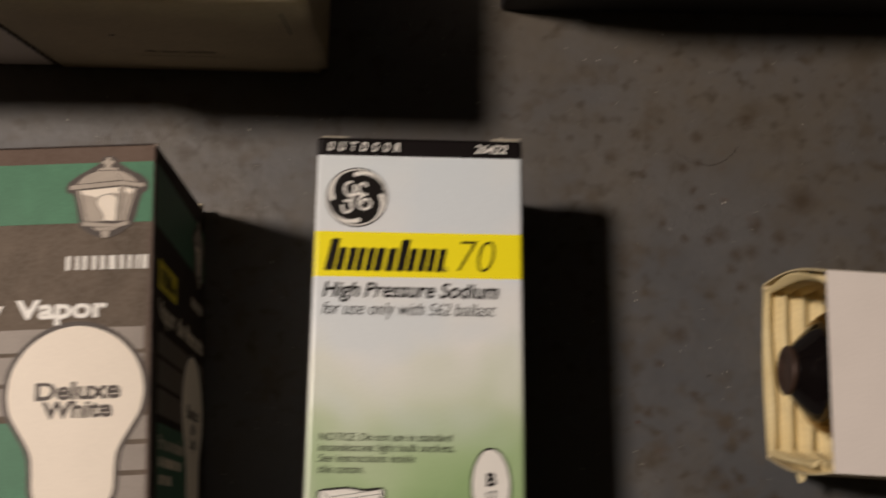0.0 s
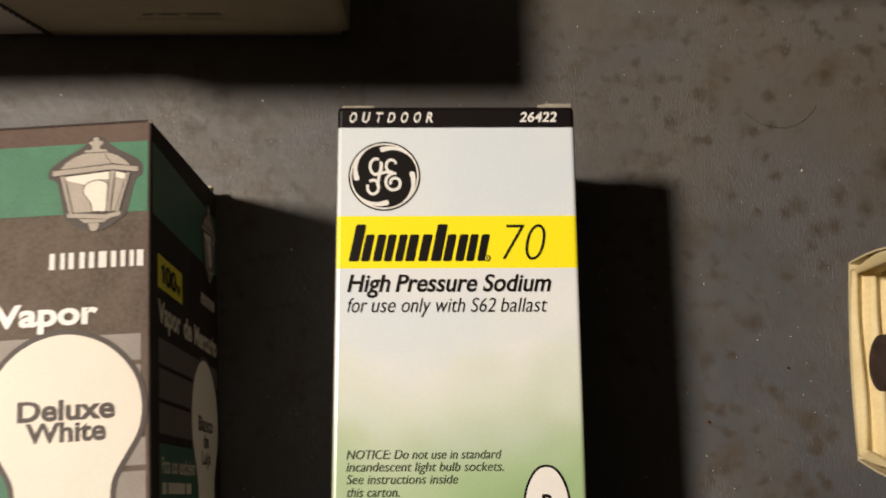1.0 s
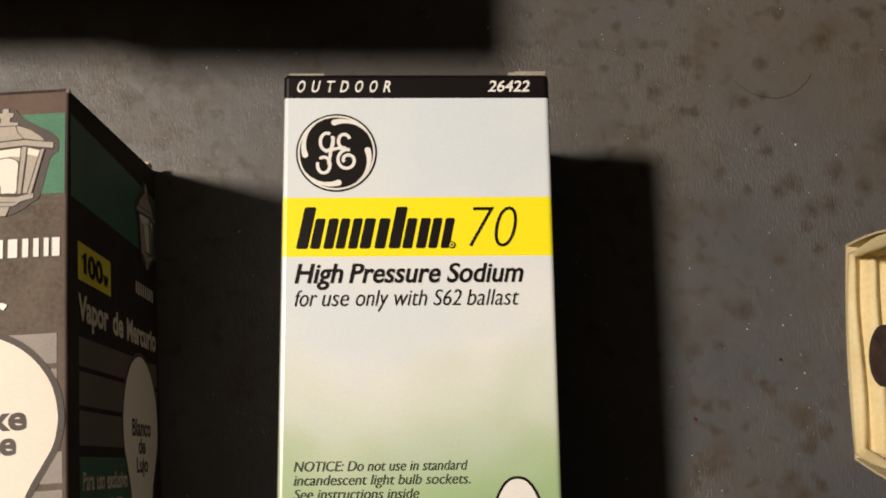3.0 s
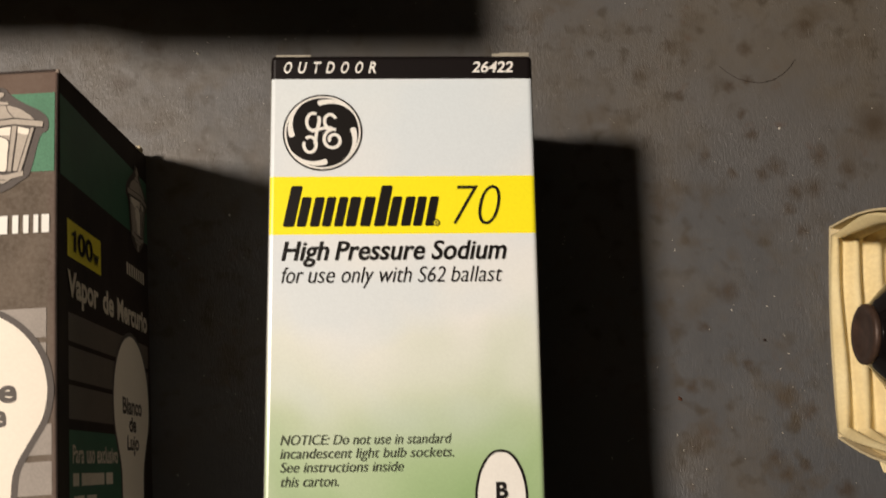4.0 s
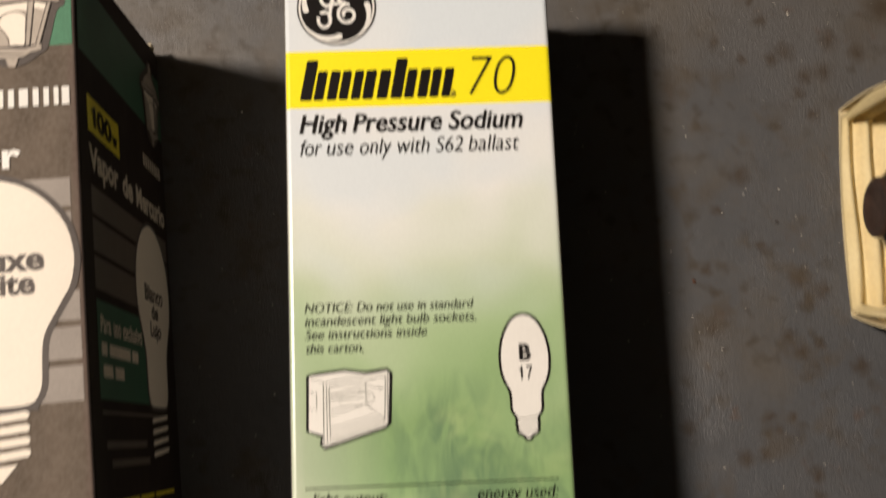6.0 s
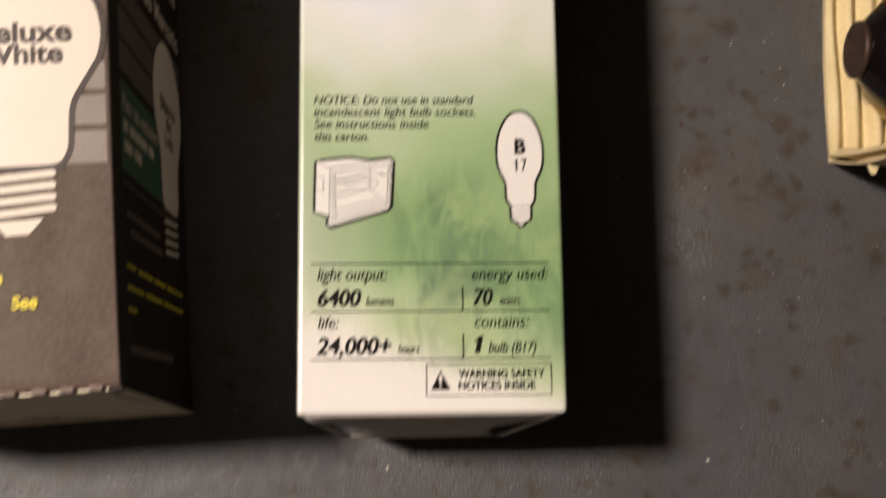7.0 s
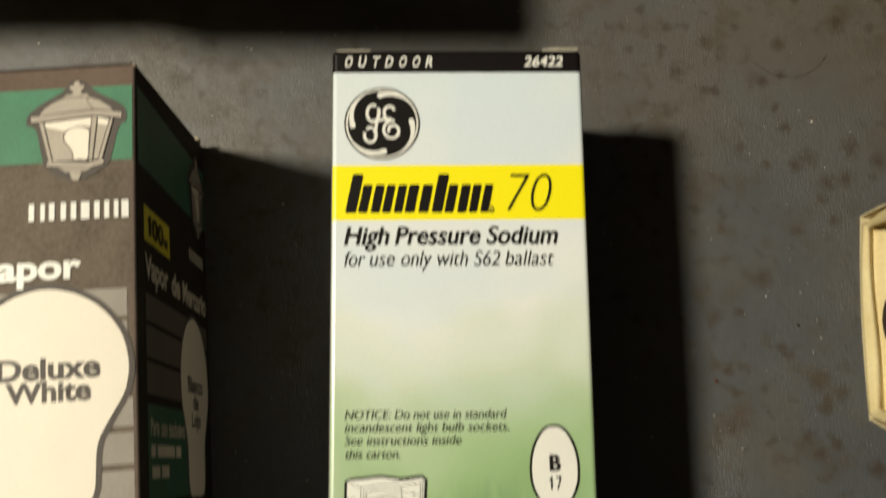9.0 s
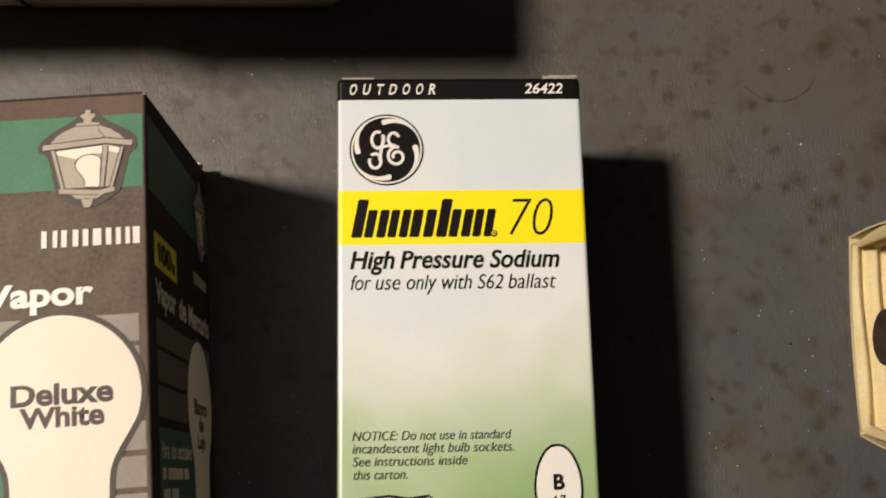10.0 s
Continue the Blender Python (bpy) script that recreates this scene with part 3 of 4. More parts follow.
    f.text("lumens", -13.7, 22.5, 6.1, 2.1, GREY_INK, 0.0, 0.2)
    f.text("energy used:", 8.4, 27.8, 16.3, 2.65, INK, -0.004, 0.2)
    f.text("70", 8.5, 22.5, 4.6, 3.6, INK, 0.02, 0.2)
    f.text("watts", 14.0, 22.5, 4.8, 2.1, GREY_INK, 0.0, 0.2)
    f.text("life:", -23.6, 17.75, 4.5, 2.7, INK, -0.004, 0.2)
    f.text("24,000+", -23.9, 12.5, 15.8, 3.6, INK, 0.02, 0.2)
    f.text("hours", -7.1, 12.5, 4.7, 2.1, GREY_INK, 0.0, 0.2)
    f.text("contains:", 8.8, 17.75, 11.6, 2.65, INK, -0.004, 0.2)
    f.art("lettering", [(INK, 4, [(8.9, 12.5), (9.85, 12.5), (10.6, 16.1), (10.0, 16.1), (9.55, 15.55), (8.95, 15.3), (8.83, 14.75), (9.4, 14.9)])])
    f.text("bulb (B17)", 11.7, 12.5, 10.2, 2.5, INK, -0.002, 0.2)
    wa = [(INK, 2, q) for i in range(4) for q in stroke([rect(-1.2, 24.7, 3.8, 10.2)[i], rect(-1.2, 24.7, 3.8, 10.2)[(i + 1) % 4]], 0.2)]
    wa += [(INK, 2, [(-0.3, 5.0), (3.7, 5.0), (1.7, 9.0)]), (WHITE_INK, 3, [(1.5, 6.3), (1.9, 6.3), (2.1, 8.0), (1.3, 8.0)]), (WHITE_INK, 3, disc(1.7, 5.7, 0.27, 10))]
    f.art("warning_box", wa)
    f.text("WARNING SAFETY", 5.4, 7.4, 17.9, 1.8, INK, 0.018)
    f.text("NOTICES INSIDE", 5.4, 5.0, 15.9, 1.8, INK, 0.018)
    return box


sodium_carton()


# ---- the mercury lamp carton ----
def bulb_outline(c, flip=1.0):
    half = [(86.4, 0.0), (86.0, 3.2), (84.9, 6.5), (82.9, 9.8), (79.8, 12.8), (75.8, 15.0), (71.0, 15.9), (67.5, 15.6), (65.0, 14.9), (62.5, 13.5), (60.0, 12.0), (57.5, 10.6),
            (55.3, 9.8), (52.5, 9.5), (49.5, 9.4), (47.0, 9.2), (45.4, 8.6), (44.2, 7.7), (43.7, 6.0), (43.6, 3.0), (43.6, 0.0)]
    return rounded([(c + w, v) for v, w in half] + [(c - w, v) for v, w in reversed(half[1:-1])])


def lantern(face, c, layer=3):
    """A carriage lantern drawn in tan shades on a dark shadow, a bulb behind its panes."""
    def lane(v):
        return [(c + a * 0.93, b + 0.4) for a, b in v]
    shadow = rounded(lane([(-2.6, 128.4), (-1.4, 130.2), (1.4, 130.2), (3.0, 128.6), (5.6, 126.8), (9.0, 125.0), (10.8, 123.2), (10.8, 120.8), (9.2, 119.4), (7.4, 112.4), (5.8, 110.8), (2.0, 108.6), (-2.0, 108.6), (-6.0, 110.8), (-7.2, 113.0), (-8.8, 119.6), (-10.8, 120.8), (-10.6, 123.0), (-8.0, 125.2), (-5.2, 126.8)]), 3)
    panes = [lane([(-7.1, 121.1), (3.3, 121.9), (2.6, 112.7), (-4.9, 112.7)]), lane([(4.6, 121.9), (7.2, 121.2), (4.8, 112.7), (3.7, 112.7)])]
    tops = [lane([(-7.0, 121.0), (3.3, 121.8), (3.1, 120.0), (1.0, 120.2), (-2.4, 119.0), (-6.7, 120.2)]), lane([(4.7, 121.8), (7.1, 121.1), (6.8, 119.9), (4.6, 120.5)])]
    bulb = rounded(lane([(0.3, 119.9), (1.8, 119.6), (2.9, 118.7), (2.8, 116.0), (2.6, 112.8), (1.0, 112.7), (-0.5, 112.8), (-0.7, 114.2), (-1.7, 115.8), (-2.6, 117.0), (-2.6, 118.3), (-1.6, 119.4)]), 4)
    metal = [lane(v) for v in (
        [(-0.6, 130.0), (0.6, 130.0), (0.6, 129.2), (1.6, 129.0), (1.6, 128.4), (0.9, 128.0), (0.9, 127.2), (2.6, 127.0), (2.6, 126.4), (-2.6, 126.4), (-2.6, 127.0), (-0.9, 127.2), (-0.9, 128.0), (-1.6, 128.4), (-1.6, 129.0), (-0.6, 129.2)],
        [(-2.8, 126.3), (2.8, 126.3), (5.2, 125.4), (7.2, 124.0), (8.2, 122.9), (3.9, 123.6), (-8.2, 122.7), (-7.0, 124.2), (-5.2, 125.4)],
        [(-9.9, 122.5), (3.9, 123.4), (9.9, 122.6), (9.8, 121.4), (3.9, 122.2), (-9.9, 121.2)],
        [(-8.2, 121.2), (-7.2, 121.2), (-5.0, 112.6), (-5.8, 112.4)], [(8.1, 121.4), (7.3, 121.3), (4.8, 112.6), (5.6, 112.4)], [(3.4, 122.0), (4.6, 122.0), (3.6, 112.6), (2.7, 112.6)],
        [(-6.2, 112.6), (2.6, 111.9), (6.0, 112.6), (6.0, 111.6), (2.6, 110.9), (-6.2, 111.6)], [(-3.6, 111.2), (2.4, 110.8), (3.8, 111.2), (2.2, 110.2), (-2.2, 110.2)],
        [(-1.3, 110.1), (1.3, 110.1), (0.9, 108.8), (0.6, 108.3), (-0.6, 108.3), (-0.9, 108.8)])]
    it = [(TAN_INK, layer + 1, v) for v in panes] + [(CREAM_INK, layer + 2, v) for v in tops] + [(CREAM_INK, layer + 2.9, bulb)] + [(TAN_INK, layer + 4, v) for v in metal]
    lines = []
    for pts in (bulb + bulb[:1], lane([(-8.2, 121.2), (-5.8, 112.4)]), lane([(-7.2, 121.2), (-5.0, 112.6)]), lane([(8.1, 121.4), (5.6, 112.4)]), lane([(7.3, 121.3), (4.8, 112.6)]), lane([(3.4, 122.0), (2.7, 112.6)]),
                lane([(4.6, 122.0), (3.6, 112.6)]), lane([(-9.9, 121.2), (3.9, 122.2), (9.8, 121.4)]), lane([(-8.2, 122.7), (3.9, 123.6), (8.2, 122.9)]), lane([(-2.6, 126.4), (2.6, 126.4)]), lane([(3.9, 123.6), (2.6, 125.0), (2.2, 126.3)])):
        lines += [(DARK_INK, layer + 5, q) for q in stroke(pts, 0.17)]
    face.art("lantern_backing", [(DARK_INK, layer, shadow)], "dark outline of a printed carriage lantern")
    for i, (ink, lay, outline) in enumerate(it):
        face.art("lantern_shape", [(ink, lay + 0.09 * (i % 8), outline)])
    face.art("lantern_linework", lines)


def mercury_carton():
    box = thing("mercury_lamp_carton", -59.9, 6.1, 0, 3.5, label="worn dark grey and green lamp carton lying on the table", category="box")
    W, L, H, OUT = 73.5, 134.0, 71.4, 4.6
    bulge = lambda x, y, z: (x, y + 3.4 * (1 - z / H) if y > 50 else -OUT * (1 - z / H), z)

    def dome(x, y):
        """The front swells between its ends, and its long creases with it."""
        s = max(0.0, 1 - abs(2 * y / L - 1) ** 2.2)
        return s * (1.8 + 1.6 * max(0.0, 1 - abs(2 * x / W + 1) ** 2.6))

    bm = block(-W, 0, 0, L, 0, H, 0.0, 2, bulge)
    bmesh.ops.subdivide_edges(bm, edges=bm.edges[:], cuts=27, use_grid_fill=True)
    for v in bm.verts:
        v.co.z += dome(v.co.x, v.co.y) * (v.co.z / H) ** 3
    bm.normal_update()
    creases = [e for e in bm.edges if e.calc_face_angle(0.0) > 0.7]
    bmesh.ops.bevel(bm, geom=creases, offset=0.7, segments=2, affect="EDGES", profile=0.5)
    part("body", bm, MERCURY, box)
    # the foot, a cream panel that leans outwards towards the table
    t = 0.5
    part("bottom_panel", hull([(-W + 0.6, -0.1, H - 0.9), (-0.6, -0.1, H - 0.9), (-0.4, -OUT - 0.1, 0.4), (-W + 0.4, -OUT - 0.1, 0.4), (-W + 0.6, -0.1 - t, H - 0.9), (-0.6, -0.1 - t, H - 0.9), (0.2, -OUT - 0.1 - t, 0.0), (-W - 0.2, -OUT - 0.1 - t, 0.0)],
                              [(0, 1, 2, 3), (4, 7, 6, 5), (0, 4, 5, 1), (1, 5, 6, 2), (2, 6, 7, 3), (3, 7, 4, 0)]), LIT_CREAM, box, "cream board end panel")
    rng = random.Random(4)
    for i in range(13):
        a = -3.6 - i * 5.35 - rng.uniform(0, 0.5)
        part("torn_tab", block(a - rng.uniform(2.6, 3.3), a, -0.5, 0.55, H - 0.9, H + 0.08, 0.12, 1), TAB_BOARD, box, "pale torn perforation tab")
    part("torn_corner", block(-2.6, 0.15, -0.9, 0.1, H - 1.4, H - 0.2, 0.2, 1), DARK_INK_BOARD, box, "dark scuffed corner")
    part("worn_edge", block(-W + 0.5, -0.6, L - 0.35, L + 0.12, H - 0.5, H + 0.08, 0.1, 1), DARK_INK_BOARD, box, "dark worn back edge")
    part("corner_nick", block(-0.75, 0.1, L - 0.7, L + 0.15, H - 0.6, H + 0.1, 0.2, 1), TAB_BOARD, box, "pale rubbed corner")
    part("back_tab", block(-1.0, 0.5, L + 2.3, L + 3.5, 5.0, 8.0, 0.2, 1), CREAM_BOARD, box, "small pale torn tab")
    foot = Face(box, (0, -0.65, H - 0.9), (-1, 0, 0), (0, -OUT, -(H - 0.9)))
    foot.text("Manufactured", 21.0, 55.5, 24.0, 5.5, DARK_INK, 0.0, 0.0, 1)
    foot.text("May", 27.5, 46.5, 8.0, 5.5, DARK_INK, 0.0, 0.0, 1)
    foot.pieces("small_print", [(DARK_INK, 1, rect(a, b, 47.0, 51.0)) for a, b in ((42.0, 49.0),)])
    foot.art("pen_mark", [(INK, 1, q) for q in stroke([(-0.3, 1.5), (2.6, 4.0), (3.6, 12.0), (2.6, 26.0), (0.8, 36.0)], 0.9, 0.5)], "curved dark slit")

    # front print
    f = Face(box, (0, 0, H), (1, 0, 0), (0, 1, 0), dome)
    f.art("green_band", [(GREEN_INK, 1, rect(-W + 0.7, -0.7, 112.8, 129.1))], "green printed band")
    lantern(f, -12.0)
    for a, w in ((-21.2, 1.1), (-18.9, 0.9), (-17.2, 1.1), (-14.9, 1.1), (-12.9, 1.1), (-10.9, 1.7), (-8.3, 1.1), (-6.3, 1.0), (-4.4, 0.9), (-2.9, 1.4)):
        f.art("word_mark", [(WHITE_INK, 4, rect(a, a + w, 100.5, 104.1))])
    f.words((("Mercury", -65.0, -35.6), ("Vapor", -32.7, -10.8)), 88.6, 4.8, WHITE_INK, 0.034)
    rows = [(80.3, 85.9), (72.8, 79.3), (65.3, 71.8)]
    co = [(GREY_PANEL, 1, rect(-71.0, -2.0, a, b)) for a, b in rows]
    co += [(GREY_PANEL, 1, rect(-17.0, -1.1, a, b)) for a, b in ((58.6, 64.2), (51.4, 57.4), (43.7, 50.2))]
    for c in co:
        f.art("grey_course", [c], "light grey printed wall course")
    f.art("green_block", [(GREEN_INK, 1, rect(-71.0, -19.0, 44.0, 63.6))])
    bo = bulb_outline(-17.7)
    bu = [(DARK_INK, 2, grown(bo, 1.15)), (CREAM_INK, 3, bo)]
    bu.append((DARK_INK, 1.6, rect(-27.4, -9.2, 42.6, 44.4)))
    for i, v in enumerate((42.2, 39.9, 37.6, 35.4)):
        a0, a1 = -25.9 + (3.0 if i == 3 else 0), -10.9
        bu.append((CREAM_INK, 3, [(a0, v - 1.9), (a1 - 0.4, v - 0.9), (a1, v - 0.4), (a1, v + 0.1), (a1 - 0.6, v + 0.5), (a0, v - 0.5), (a0 - 0.5, v - 1.2)]))
    bu.append((CREAM_INK, 3, [(-23.0, 32.8), (-13.4, 33.2), (-16.2, 30.2), (-20.6, 30.0)]))
    f.art("bulb_drawing", bu[:2], "large white bulb shape")
    f.pieces("thread_drawing", bu[2:])
    f.words((("Deluxe", -27.0, -7.2),), 68.7, 4.2, DARK_INK, 0.034)
    f.words((("White", -25.3, -9.0),), 64.3, 4.0, DARK_INK, 0.034)
    f.text("See", -20.1, 16.0, 5.2, 2.5, YELLOW_INK, 0.03, 0.15)
    f.pieces("small_print", [(YELLOW_INK, 2, rect(a, b, v, v + 1.7)) for a, b, v in ((-66, -58, 20.9), (-56.5, -44, 20.9), (-42.5, -30, 20.9), (-28.6, -21.6, 20.9), (-66, -55, 16.1), (-53.6, -40, 16.1), (-38.6, -23.5, 16.1))])

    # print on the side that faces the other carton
    s = Face(box, (0, 0, 73.2), (0, 0, -1), (0, 1, 0))
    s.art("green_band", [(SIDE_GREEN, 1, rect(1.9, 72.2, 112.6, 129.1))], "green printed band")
    lantern(s, 61.3)
    s.art("wattage_badge", [(YELLOW_INK, 1, rect(6.0, 29.2, 97.0, 104.6))], "yellow printed badge")
    s.one(8.4, 98.6, 4.3, INK, 1.7)
    s.text("00", 12.4, 98.6, 10.4, 4.6, INK, 0.03)
    s.text("w", 23.2, 98.6, 4.0, 3.2, INK, 0.03)
    for k in range(8):
        s.art("word_mark", [(SIDE_INK, 2, rect(50.8 + 2.2 * k, 52.1 + 2.2 * k, 101.3, 104.3))])
    s.words((("Vapor", 5.6, 26.6), ("de", 30.0, 38.6), ("Mercurio", 41.6, 69.2)), 89.3, 5.1, SIDE_INK, 0.034)
    co = [(SIDE_PANEL, 1, rect(6.3, 70.0, a, b)) for a, b in rows]
    for c in co:
        s.art("grey_course", [c], "light grey printed wall course")
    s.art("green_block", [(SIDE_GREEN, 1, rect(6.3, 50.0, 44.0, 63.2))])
    bo = bulb_outline(53.4)
    bu = [(DARK_INK, 2, grown(bo, 1.0)), (CREAM_INK, 3, bo)]
    for v in (41.5, 39.0, 36.5, 34.0):
        bu.append((CREAM_INK, 3, [(46.0, v - 1.7), (60.8, v - 0.6), (60.8, v + 0.4), (46.0, v - 0.6)]))
    s.art("bulb_drawing", bu[:2], "large white bulb shape")
    s.pieces("thread_drawing", bu[2:])
    s.text("Blanco", 44.8, 68.2, 17.4, 3.8, DARK_INK, 0.03)
    s.text("de", 50.3, 64.2, 6.4, 3.5, DARK_INK, 0.03)
    s.text("Lujo", 48.3, 60.0, 10.6, 3.4, DARK_INK, 0.03)
    s.pieces("small_print", [(SIDE_INK, 2, rect(a, b, v, v + 2.4)) for a, b, v in ((8.4, 12.2, 52.6), (13.8, 29.6, 52.6), (31.0, 36.1, 52.6), (8.9, 15.6, 48.3), (17.2, 23.9, 48.3))])
    s.words((("Para", 8.0, 15.2), ("uso", 17.0, 22.6), ("exclusivo", 24.2, 40.0)), 57.0, 3.5, SIDE_INK, 0.02)
    s.pieces("small_print", [(SIDE_PANEL, 2, rect(7.0, 52.0, 41.2, 41.8)), (SIDE_PANEL, 2, rect(9.0, 40.0, 34.6, 36.0)), (SIDE_PANEL, 2, rect(12.0, 42.0, 31.0, 32.4)), (SIDE_PANEL, 2, rect(9.0, 50.0, 6.6, 8.4))])
    s.pieces("small_print", [(YELLOW_INK, 2, rect(a, b, v, v + 0.8)) for a, b, v in ((8.0, 15.5, 24.0), (17.5, 31, 23.8), (32.5, 44, 23.8), (45.5, 64.0, 23.8), (8.0, 22, 19.6), (23.5, 40, 19.6), (41.5, 64.0, 19.6), (8.0, 15.5, 15.2))])
    return box


# cream lightened in place of fill light on the mercury carton's foot
LIT_CREAM = paper("lit_cream_board", (0.80, 0.72, 0.53), 0.7, 0.1, 900.0, 70.0, 0.12)
TAB_BOARD = paper("rubbed_tab_board", (0.31, 0.25, 0.20), 0.8, 0.4, 900.0, 400.0, 0.2)
DARK_INK_BOARD = paper("scuffed_dark_board", (0.05, 0.035, 0.028), 0.8, 0.4, 1500.0, 400.0, 0.3)
mercury_carton()


# ---- the cream-ended carton further up the table ----
def cream_carton():
    box = thing("cream_lamp_carton", -74.3, 191.0, 0, 0.0, label="large carton with a cream board end lying on the table", category="box")
    W, L, H = 44.0, 175.0, 92.0
    move = lambda x, y, z: (x, y if y > 50 else (2.5 - 19.8 * z / H), z)
    part("body", block(-W, W, 0, L, 0, H, 0.9, 3, move), CREAM_BOARD, box)
    rows = []
    for i in range(11):
        k = i / 10
        z = 0.3 + (H - 1.6) * k
        bow = 1.6 * math.sin(math.pi * min(1.0, k * 1.35))
        rows.append([(s * (W - 0.4) + (bow if s > 0.9 else 0) - (2.2 * (1 - k) ** 6 if s > 0.9 else 0), 2.2 - 19.8 * k - 0.5 - 1.2 * (1 - s * s) * math.sin(math.pi * k), z) for s in (-1, -0.6, -0.2, 0.2, 0.6, 0.93, 1)])
    part("end_panel", sheet(rows, 0.5), CREAM_BOARD, box, "cream board end panel", True)
    for i in range(20):
        z = 4.0 + i * 3.9
        part("perforation", block(-W - 0.7, -W + 0.5, 2.0 - 19.8 * z / H - 1.5, 2.0 - 19.8 * z / H + 0.4, z - 0.7, z + 0.7), DARK_INK, box, "dark slot of the perforated crease")
    e = Face(box, (0, 2.2 - 0.5 - 1.75, 0), (-1, 0, 0), (0, 19.8, -H))
    e.text("Manufactured", -14.0, -28.0, 25.5, 2.3, FADED_INK, 0.0, 0.0, 1)
    e.pieces("small_print", [(FADED_INK, 1, rect(a, b, -33.0, -31.6)) for a, b in ((-12.0, -3.0), (-1.0, 4.5), (6.0, 9.0))])
    e.art("slit", [(DARK_INK, 1, q) for q in stroke([(-37.6, -58.0), (-37.0, -80.0)], 0.5)], "thin dark slit in the board")
    e.art("ink_dot", [(DARK_INK, 1, disc(14.0, -52.0, 0.9, 16))], "small dark ink dot")
    return box


cream_carton()

pale_box = thing("pale_carton", -119.2, 193.5, 0, 0.8, label="pale cream carton lying beside the larger carton", category="box")
part("body", block(-95, 0, 0, 160, 0, 84, 0.9, 3, lambda x, y, z: (x, y - (0.205 * z if y < 50 else 0), z)), CREAM_BOARD, pale_box)
# white board on this cream carton's end stands in for reflected light
part("end_panel", block(-94, -1.0, -0.6, -0.1, 0.5, 83, 0.15, 1, lambda x, y, z: (x, y - 0.205 * z, z)), WHITE_BOARD, pale_box, "end panel in whiter board, brightened for reflected light")

# carton added to darken the far end; black stands for its unlit front
shade_box = thing("shade_carton", 150, 209.5, 0, 0.6, label="carton added behind the others for the dark strip there", category="box")
part("body", block(-122, 122, 0, 130, 0, 90, 1.5, 3, lambda x, y, z: (x, y if y > 50 else 9.0 - 13.0 * z / 90, z)), UNLIT_BLACK, shade_box)
part("lid_flap", block(-121, 121, -0.8, -0.3, 40, 88, 0.1, 1, lambda x, y, z: (x, y + 9.0 - 13.0 * z / 90, z)), UNLIT_BLACK, shade_box)


# ---- the open carton with a lamp in it ----
def open_carton():
    box = thing("open_lamp_carton", 107.5, 0.1, 0, -2.5, label="white carton lying open, lined with cream corrugated board", category="box")
    Y0, Y1, H, LEN, LEAN = 66.7, 122.3, 50.0, 150.0, -0.145

    def ring(inset, n=8):
        pts = []
        b = 2.4
        lo, hi = inset, H - inset
        for i in range(n + 1):
            k = i / n
            pts.append((Y0 + inset + (Y1 - Y0 - 2 * inset) * k, lo))
        for i in range(1, n + 1):
            k = i / n
            pts.append((Y1 - inset + b * math.sin(math.pi * k), lo + (hi - lo) * k))
        for i in range(1, n + 1):
            k = i / n
            pts.append((Y1 - inset - (Y1 - Y0 - 2 * inset) * k, hi))
        for i in range(1, n):
            k = i / n
            pts.append((Y0 + inset - b * math.sin(math.pi * k), hi - (hi - lo) * k))
        return [(y + LEAN * z, z) for y, z in pts]

    outer, inner = ring(0.0), ring(0.55)
    n = len(outer)
    q = n // 4
    cut = lambda y, z: 0.3 + 0.8 * (z / H) ** 2 - 0.9 * math.sin(math.pi * min(1, max(0, (y - Y0) / (Y1 - Y0)))) * (1 - z / H)
    for name, a, b in (("bottom_wall", 0, q), ("side_wall", q, 2 * q), ("top_wall", 2 * q, 3 * q), ("side_wall", 3 * q, 4 * q)):
        bm = bmesh.new()
        cols = []
        for i in range(a, b + 1):
            (yo, zo), (yi, zi) = outer[i % n], inner[i % n]
            e = cut(yo, zo)
            cols.append([bm.verts.new(p) for p in ((e, yo, zo), (LEN, yo, zo), (LEN, yi, zi), (e, yi, zi))])
        for c, d in zip(cols, cols[1:]):
            for i in range(4):
                bm.faces.new((c[i], c[(i + 1) % 4], d[(i + 1) % 4], d[i]))
        bm.faces.new(cols[0])
        bm.faces.new(list(reversed(cols[-1])))
        bmesh.ops.recalc_face_normals(bm, faces=bm.faces)
        part(name, bm, WHITE_BOARD if name == "top_wall" else CREAM_BOARD_LIGHT, box, smooth=False)
    part("end_wall", hull([(LEN - 1, y, z) for y, z in inner] + [(LEN - 0.4, y, z) for y, z in inner],
                          [tuple(range(n)), tuple(reversed(range(n, 2 * n)))] + [(i, (i + 1) % n, n + (i + 1) % n, n + i) for i in range(n)]), CREAM_BOARD_LIGHT, box)
    part("torn_tab", block(1.0, 4.4, Y0 - 8.4, Y0 - 5.8, 22.0, 22.6, 0.2, 1, lambda x, y, z: (x + (0.9 if x < 3 else -1.3) * (y < Y0 - 7), y, z)), LINER, box, "small torn tab of the liner")
    # fluted liner along the floor and up both sides, flutes across the carton
    mid = ring(2.1, 10)
    m = len(mid)
    mq = m // 4
    order = [mid[i % m] for i in range(3 * mq, 4 * mq)] + [mid[i] for i in range(0, 2 * mq + 1)]
    order = order[2:]
    grid = []
    for i in range(150):
        x = -0.2 + i * 0.42
        row = []
        for j, (y, z) in enumerate(order):
            p, r = order[max(j - 1, 0)], order[min(j + 1, len(order) - 1)]
            d = math.hypot(r[0] - p[0], r[1] - p[1])
            ny, nz = -(r[1] - p[1]) / d, (r[0] - p[0]) / d
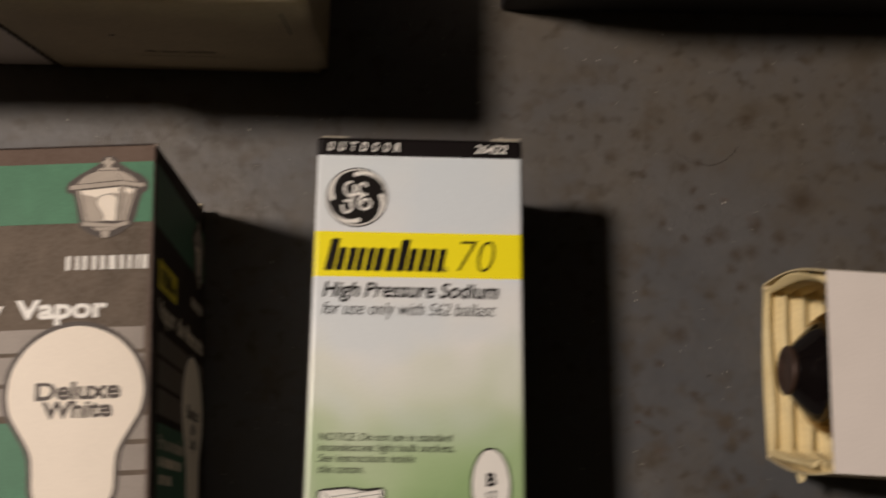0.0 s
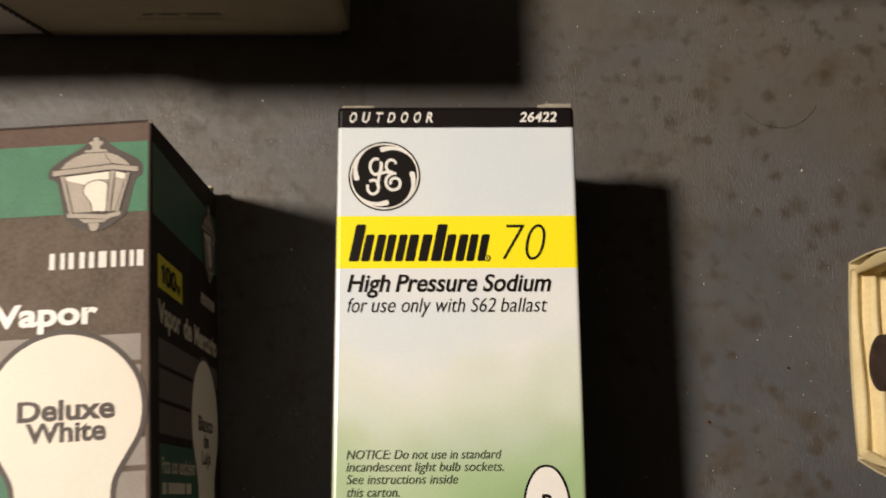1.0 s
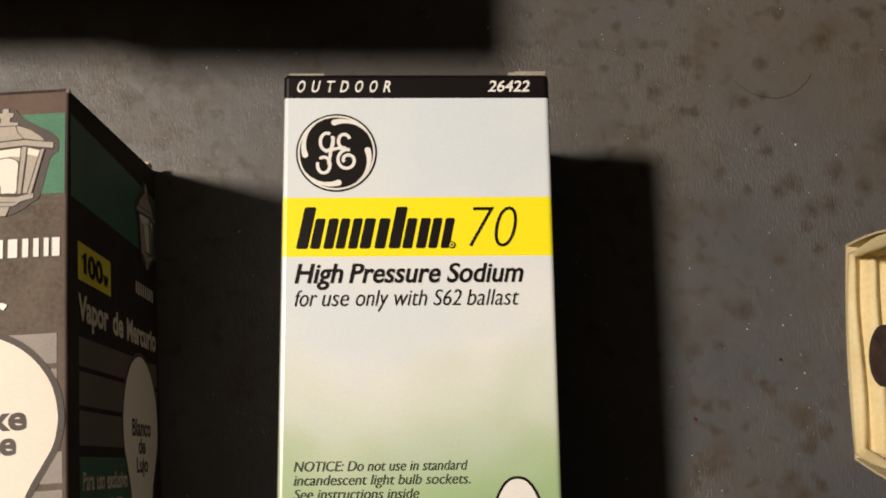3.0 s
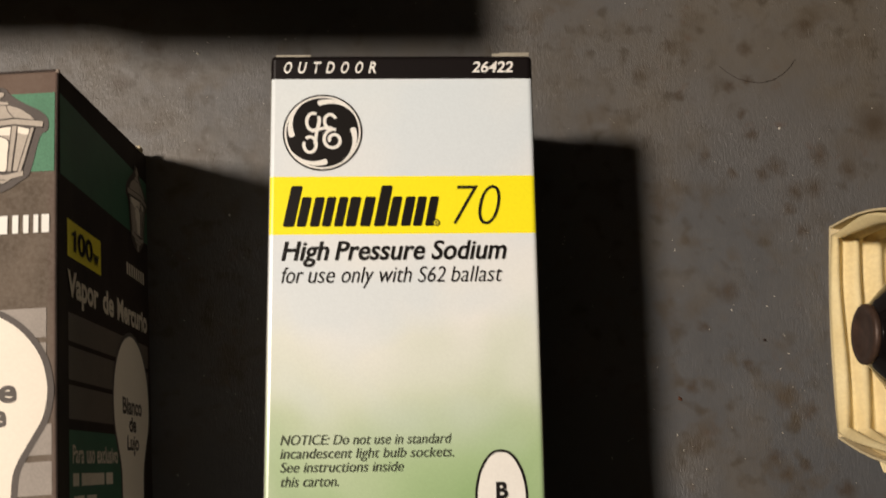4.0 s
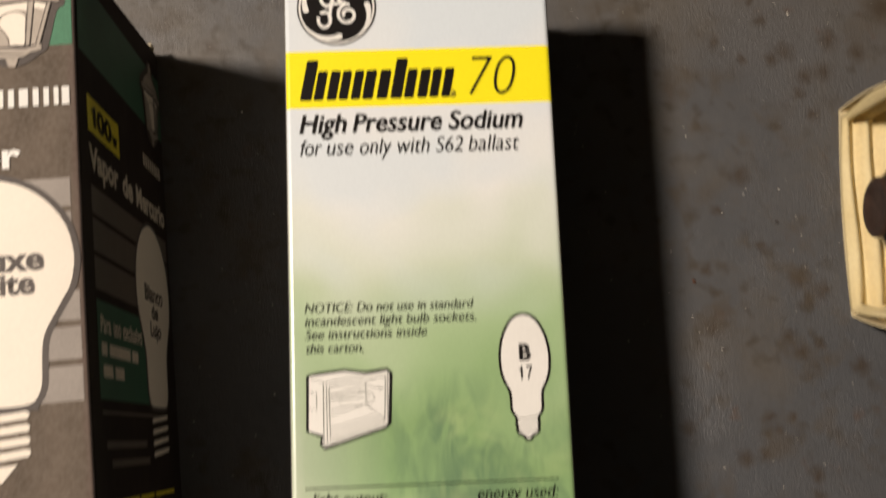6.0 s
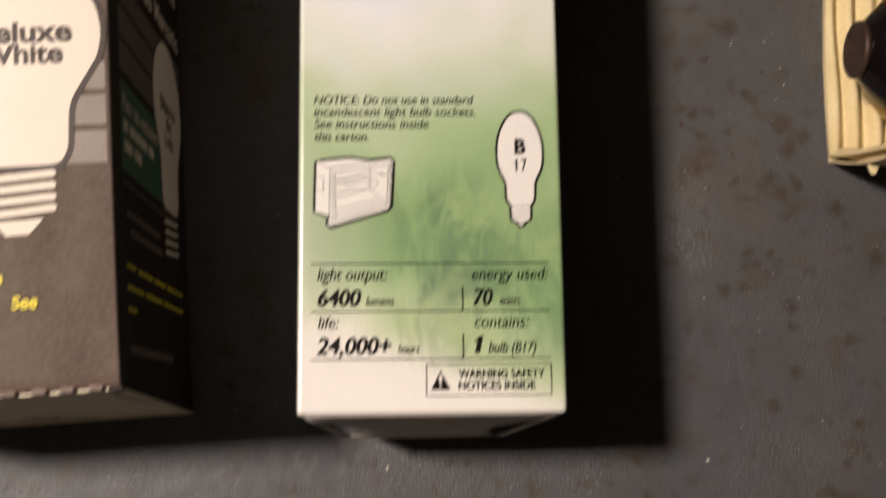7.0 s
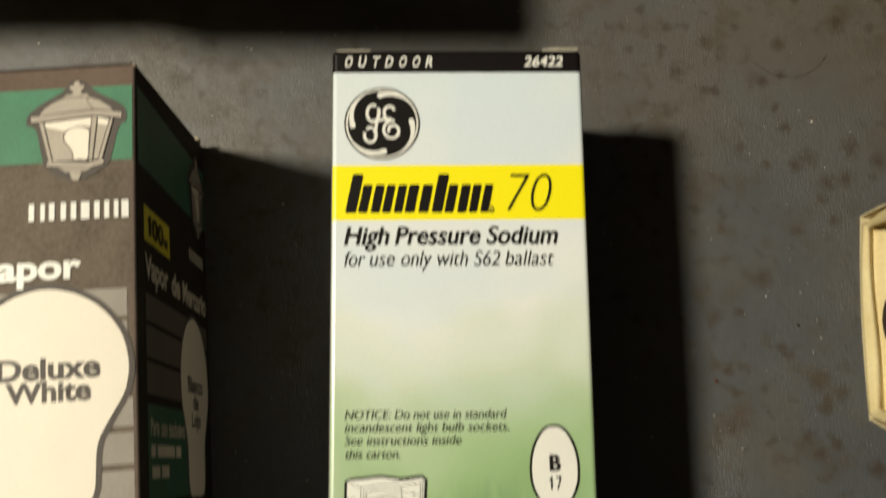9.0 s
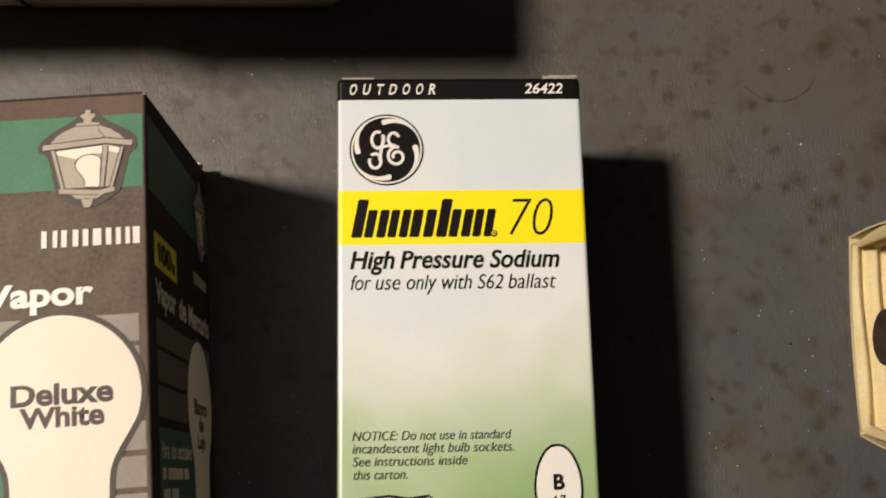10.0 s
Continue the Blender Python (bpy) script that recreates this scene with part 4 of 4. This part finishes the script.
            w = (1.5 + 0.25 * math.sin(x * 0.31 + j * 0.4)) * math.sin(math.tau * x / 5.7 + 0.5 * math.sin(j * 0.45) + 0.7 * math.sin(x * 0.21)) + 0.14 * math.sin(x * 2.1 + j * 0.8)
            row.append((x + 0.25 * math.sin(j * 0.7) + cut(y, z), y + ny * w, z + nz * w))
        grid.append(row)
    part("liner", sheet(grid, 0.3), LINER, box, "cream corrugated paper liner", True)
    return box


CREAM_BOARD_LIGHT = paper("cream_white_board", (0.68, 0.57, 0.34), 0.7, 0.12, 900.0, 70.0, 0.12)
open_carton()


def boxed_lamp():
    lamp_ob = thing("discharge_lamp", 109.9, 90.9, 22.2, -2.5, label="lamp with brass screw base lying in the open carton", category="lamp")
    part("contact", lathe([(0.7, 1.6), (0.6, 4.6), (0.15, 5.3), (0.0, 5.8), (0.0, 6.8), (0.3, 7.3), (1.3, 7.4), (1.8, 6.9)], 40), CONTACT, lamp_ob, "tarnished brown end contact", True)
    part("insulator", lathe([(1.2, 6.4), (1.9, 7.0), (2.8, 8.2), (4.6, 10.2), (6.6, 12.4), (8.2, 14.0), (9.2, 14.8)], 48), BLACK_GLASS, lamp_ob, "glossy black glass insulator", True)
    prof = [(8.8, 13.6), (8.9, 14.7), (9.2, 15.4), (9.9, 16.3), (10.8, 16.9)]
    for i in range(40):
        x = 11.2 + i * 0.6
        prof.append((x, 17.3 + 0.75 * math.sin(math.tau * i * 0.6 / 6.35)))
    prof += [(36.0, 17.3), (40.0, 17.3), (41.0, 16.4)]
    part("screw_base", lathe(prof, 56), BRASS, lamp_ob, "dull brass screw base", True)
    part("glass_envelope", lathe([(40.0, 15.5), (46, 16.5), (56, 18.5), (66, 20.0), (80, 20.4), (97, 18.5), (112, 13.0), (120, 7.0), (123, 1.0)], 40), BULB_WHITE, lamp_ob, "white glass bulb", True)
    return lamp_ob


boxed_lamp()


# ---- dust, crumbs and a hair on the paint ----
def crumb(bm, x, y, r, rng, long=1.0):
    ang = rng.uniform(0, math.tau)
    c, s = math.cos(ang), math.sin(ang)
    pts = [(r * long, 0, 0), (0, r, 0), (-r * long, 0, 0), (0, -r, 0), (0, 0, r * 0.9), (0, 0, -r * 0.2)]
    vs = [bm.verts.new((x + a * c - b * s + rng.uniform(-.2, .2) * r, y + a * s + b * c, max(0.0, d + r * 0.2) + 0.02)) for a, b, d in pts]
    for i in range(4):
        bm.faces.new((vs[i], vs[(i + 1) % 4], vs[4]))
        bm.faces.new((vs[(i + 1) % 4], vs[i], vs[5]))


rng = random.Random(11)
bm = bmesh.new()
for x, y, r in ((-55.5, 171.6, 0.42), (101.9, 149.7, 0.45), (-114.9, 173.5, 0.32), (73.5, -12.6, 0.55), (-9.8, -13.4, 0.6), (-45.9, 126.6, 0.3), (20.0, 183.0, 0.3)):
    crumb(bm, x, y, r, rng)
for i in range(1100):
    crumb(bm, rng.uniform(-130, 170), rng.uniform(-60, 225), rng.choice((0.05, 0.06, 0.07, 0.08, 0.09, 0.1, 0.12, 0.15)), rng, rng.choice((1, 1, 1.4, 2.5)))
tagged(part("dust_specks", bm, CRUMB_PALE), label="tiny pale dust specks scattered over the table paint", category="dust", kind="stuff")
for name, x, y, r, mat, lab in (("crumb", 93.5, 92.2, 0.4, CRUMB_DARK, "tiny dark brown crumb lying on the table"), ("rust_flake", 70.4, 77.4, 0.5, CRUMB_RUST, "small brown rust flake lying on the table")):
    bm = bmesh.new()
    crumb(bm, 0, 0, r, rng, 1.4)
    crumb(bm, r * 0.9, -r * 0.4, r * 0.6, rng, 1.2)
    ob = part(name, bm, mat)
    ob.location = (x * MM, y * MM, 0)
    tagged(ob, label=lab, category="crumb")
bm = bmesh.new()
crumb(bm, 0, 0, 0.09, rng, 6.0)
ob = part("fibre", bm, CRUMB_PALE)
ob.location = (0.0988, 0.0934, 0)
tagged(ob, label="short white fibre lying on the table", category="fibre")

cu = bpy.data.curves.new("hair", "CURVE")
cu.dimensions, cu.bevel_depth, cu.bevel_resolution = "3D", 0.00006, 1
sp = cu.splines.new("POLY")
hair = [(86.5, 167.6), (88.6, 165.8), (91.2, 164.0), (94.5, 163.0), (98.0, 162.7), (101.2, 163.5), (104.0, 165.2), (106.2, 167.3), (107.8, 169.6)]
sp.points.add(len(hair) - 1)
for p, (x, y) in zip(sp.points, hair):
    p.co = (x * MM, y * MM, 0.00012, 1)
cu.materials.append(CRUMB_DARK)
tagged(new("hair", cu), label="single thin dark curved hair on the table", category="hair")
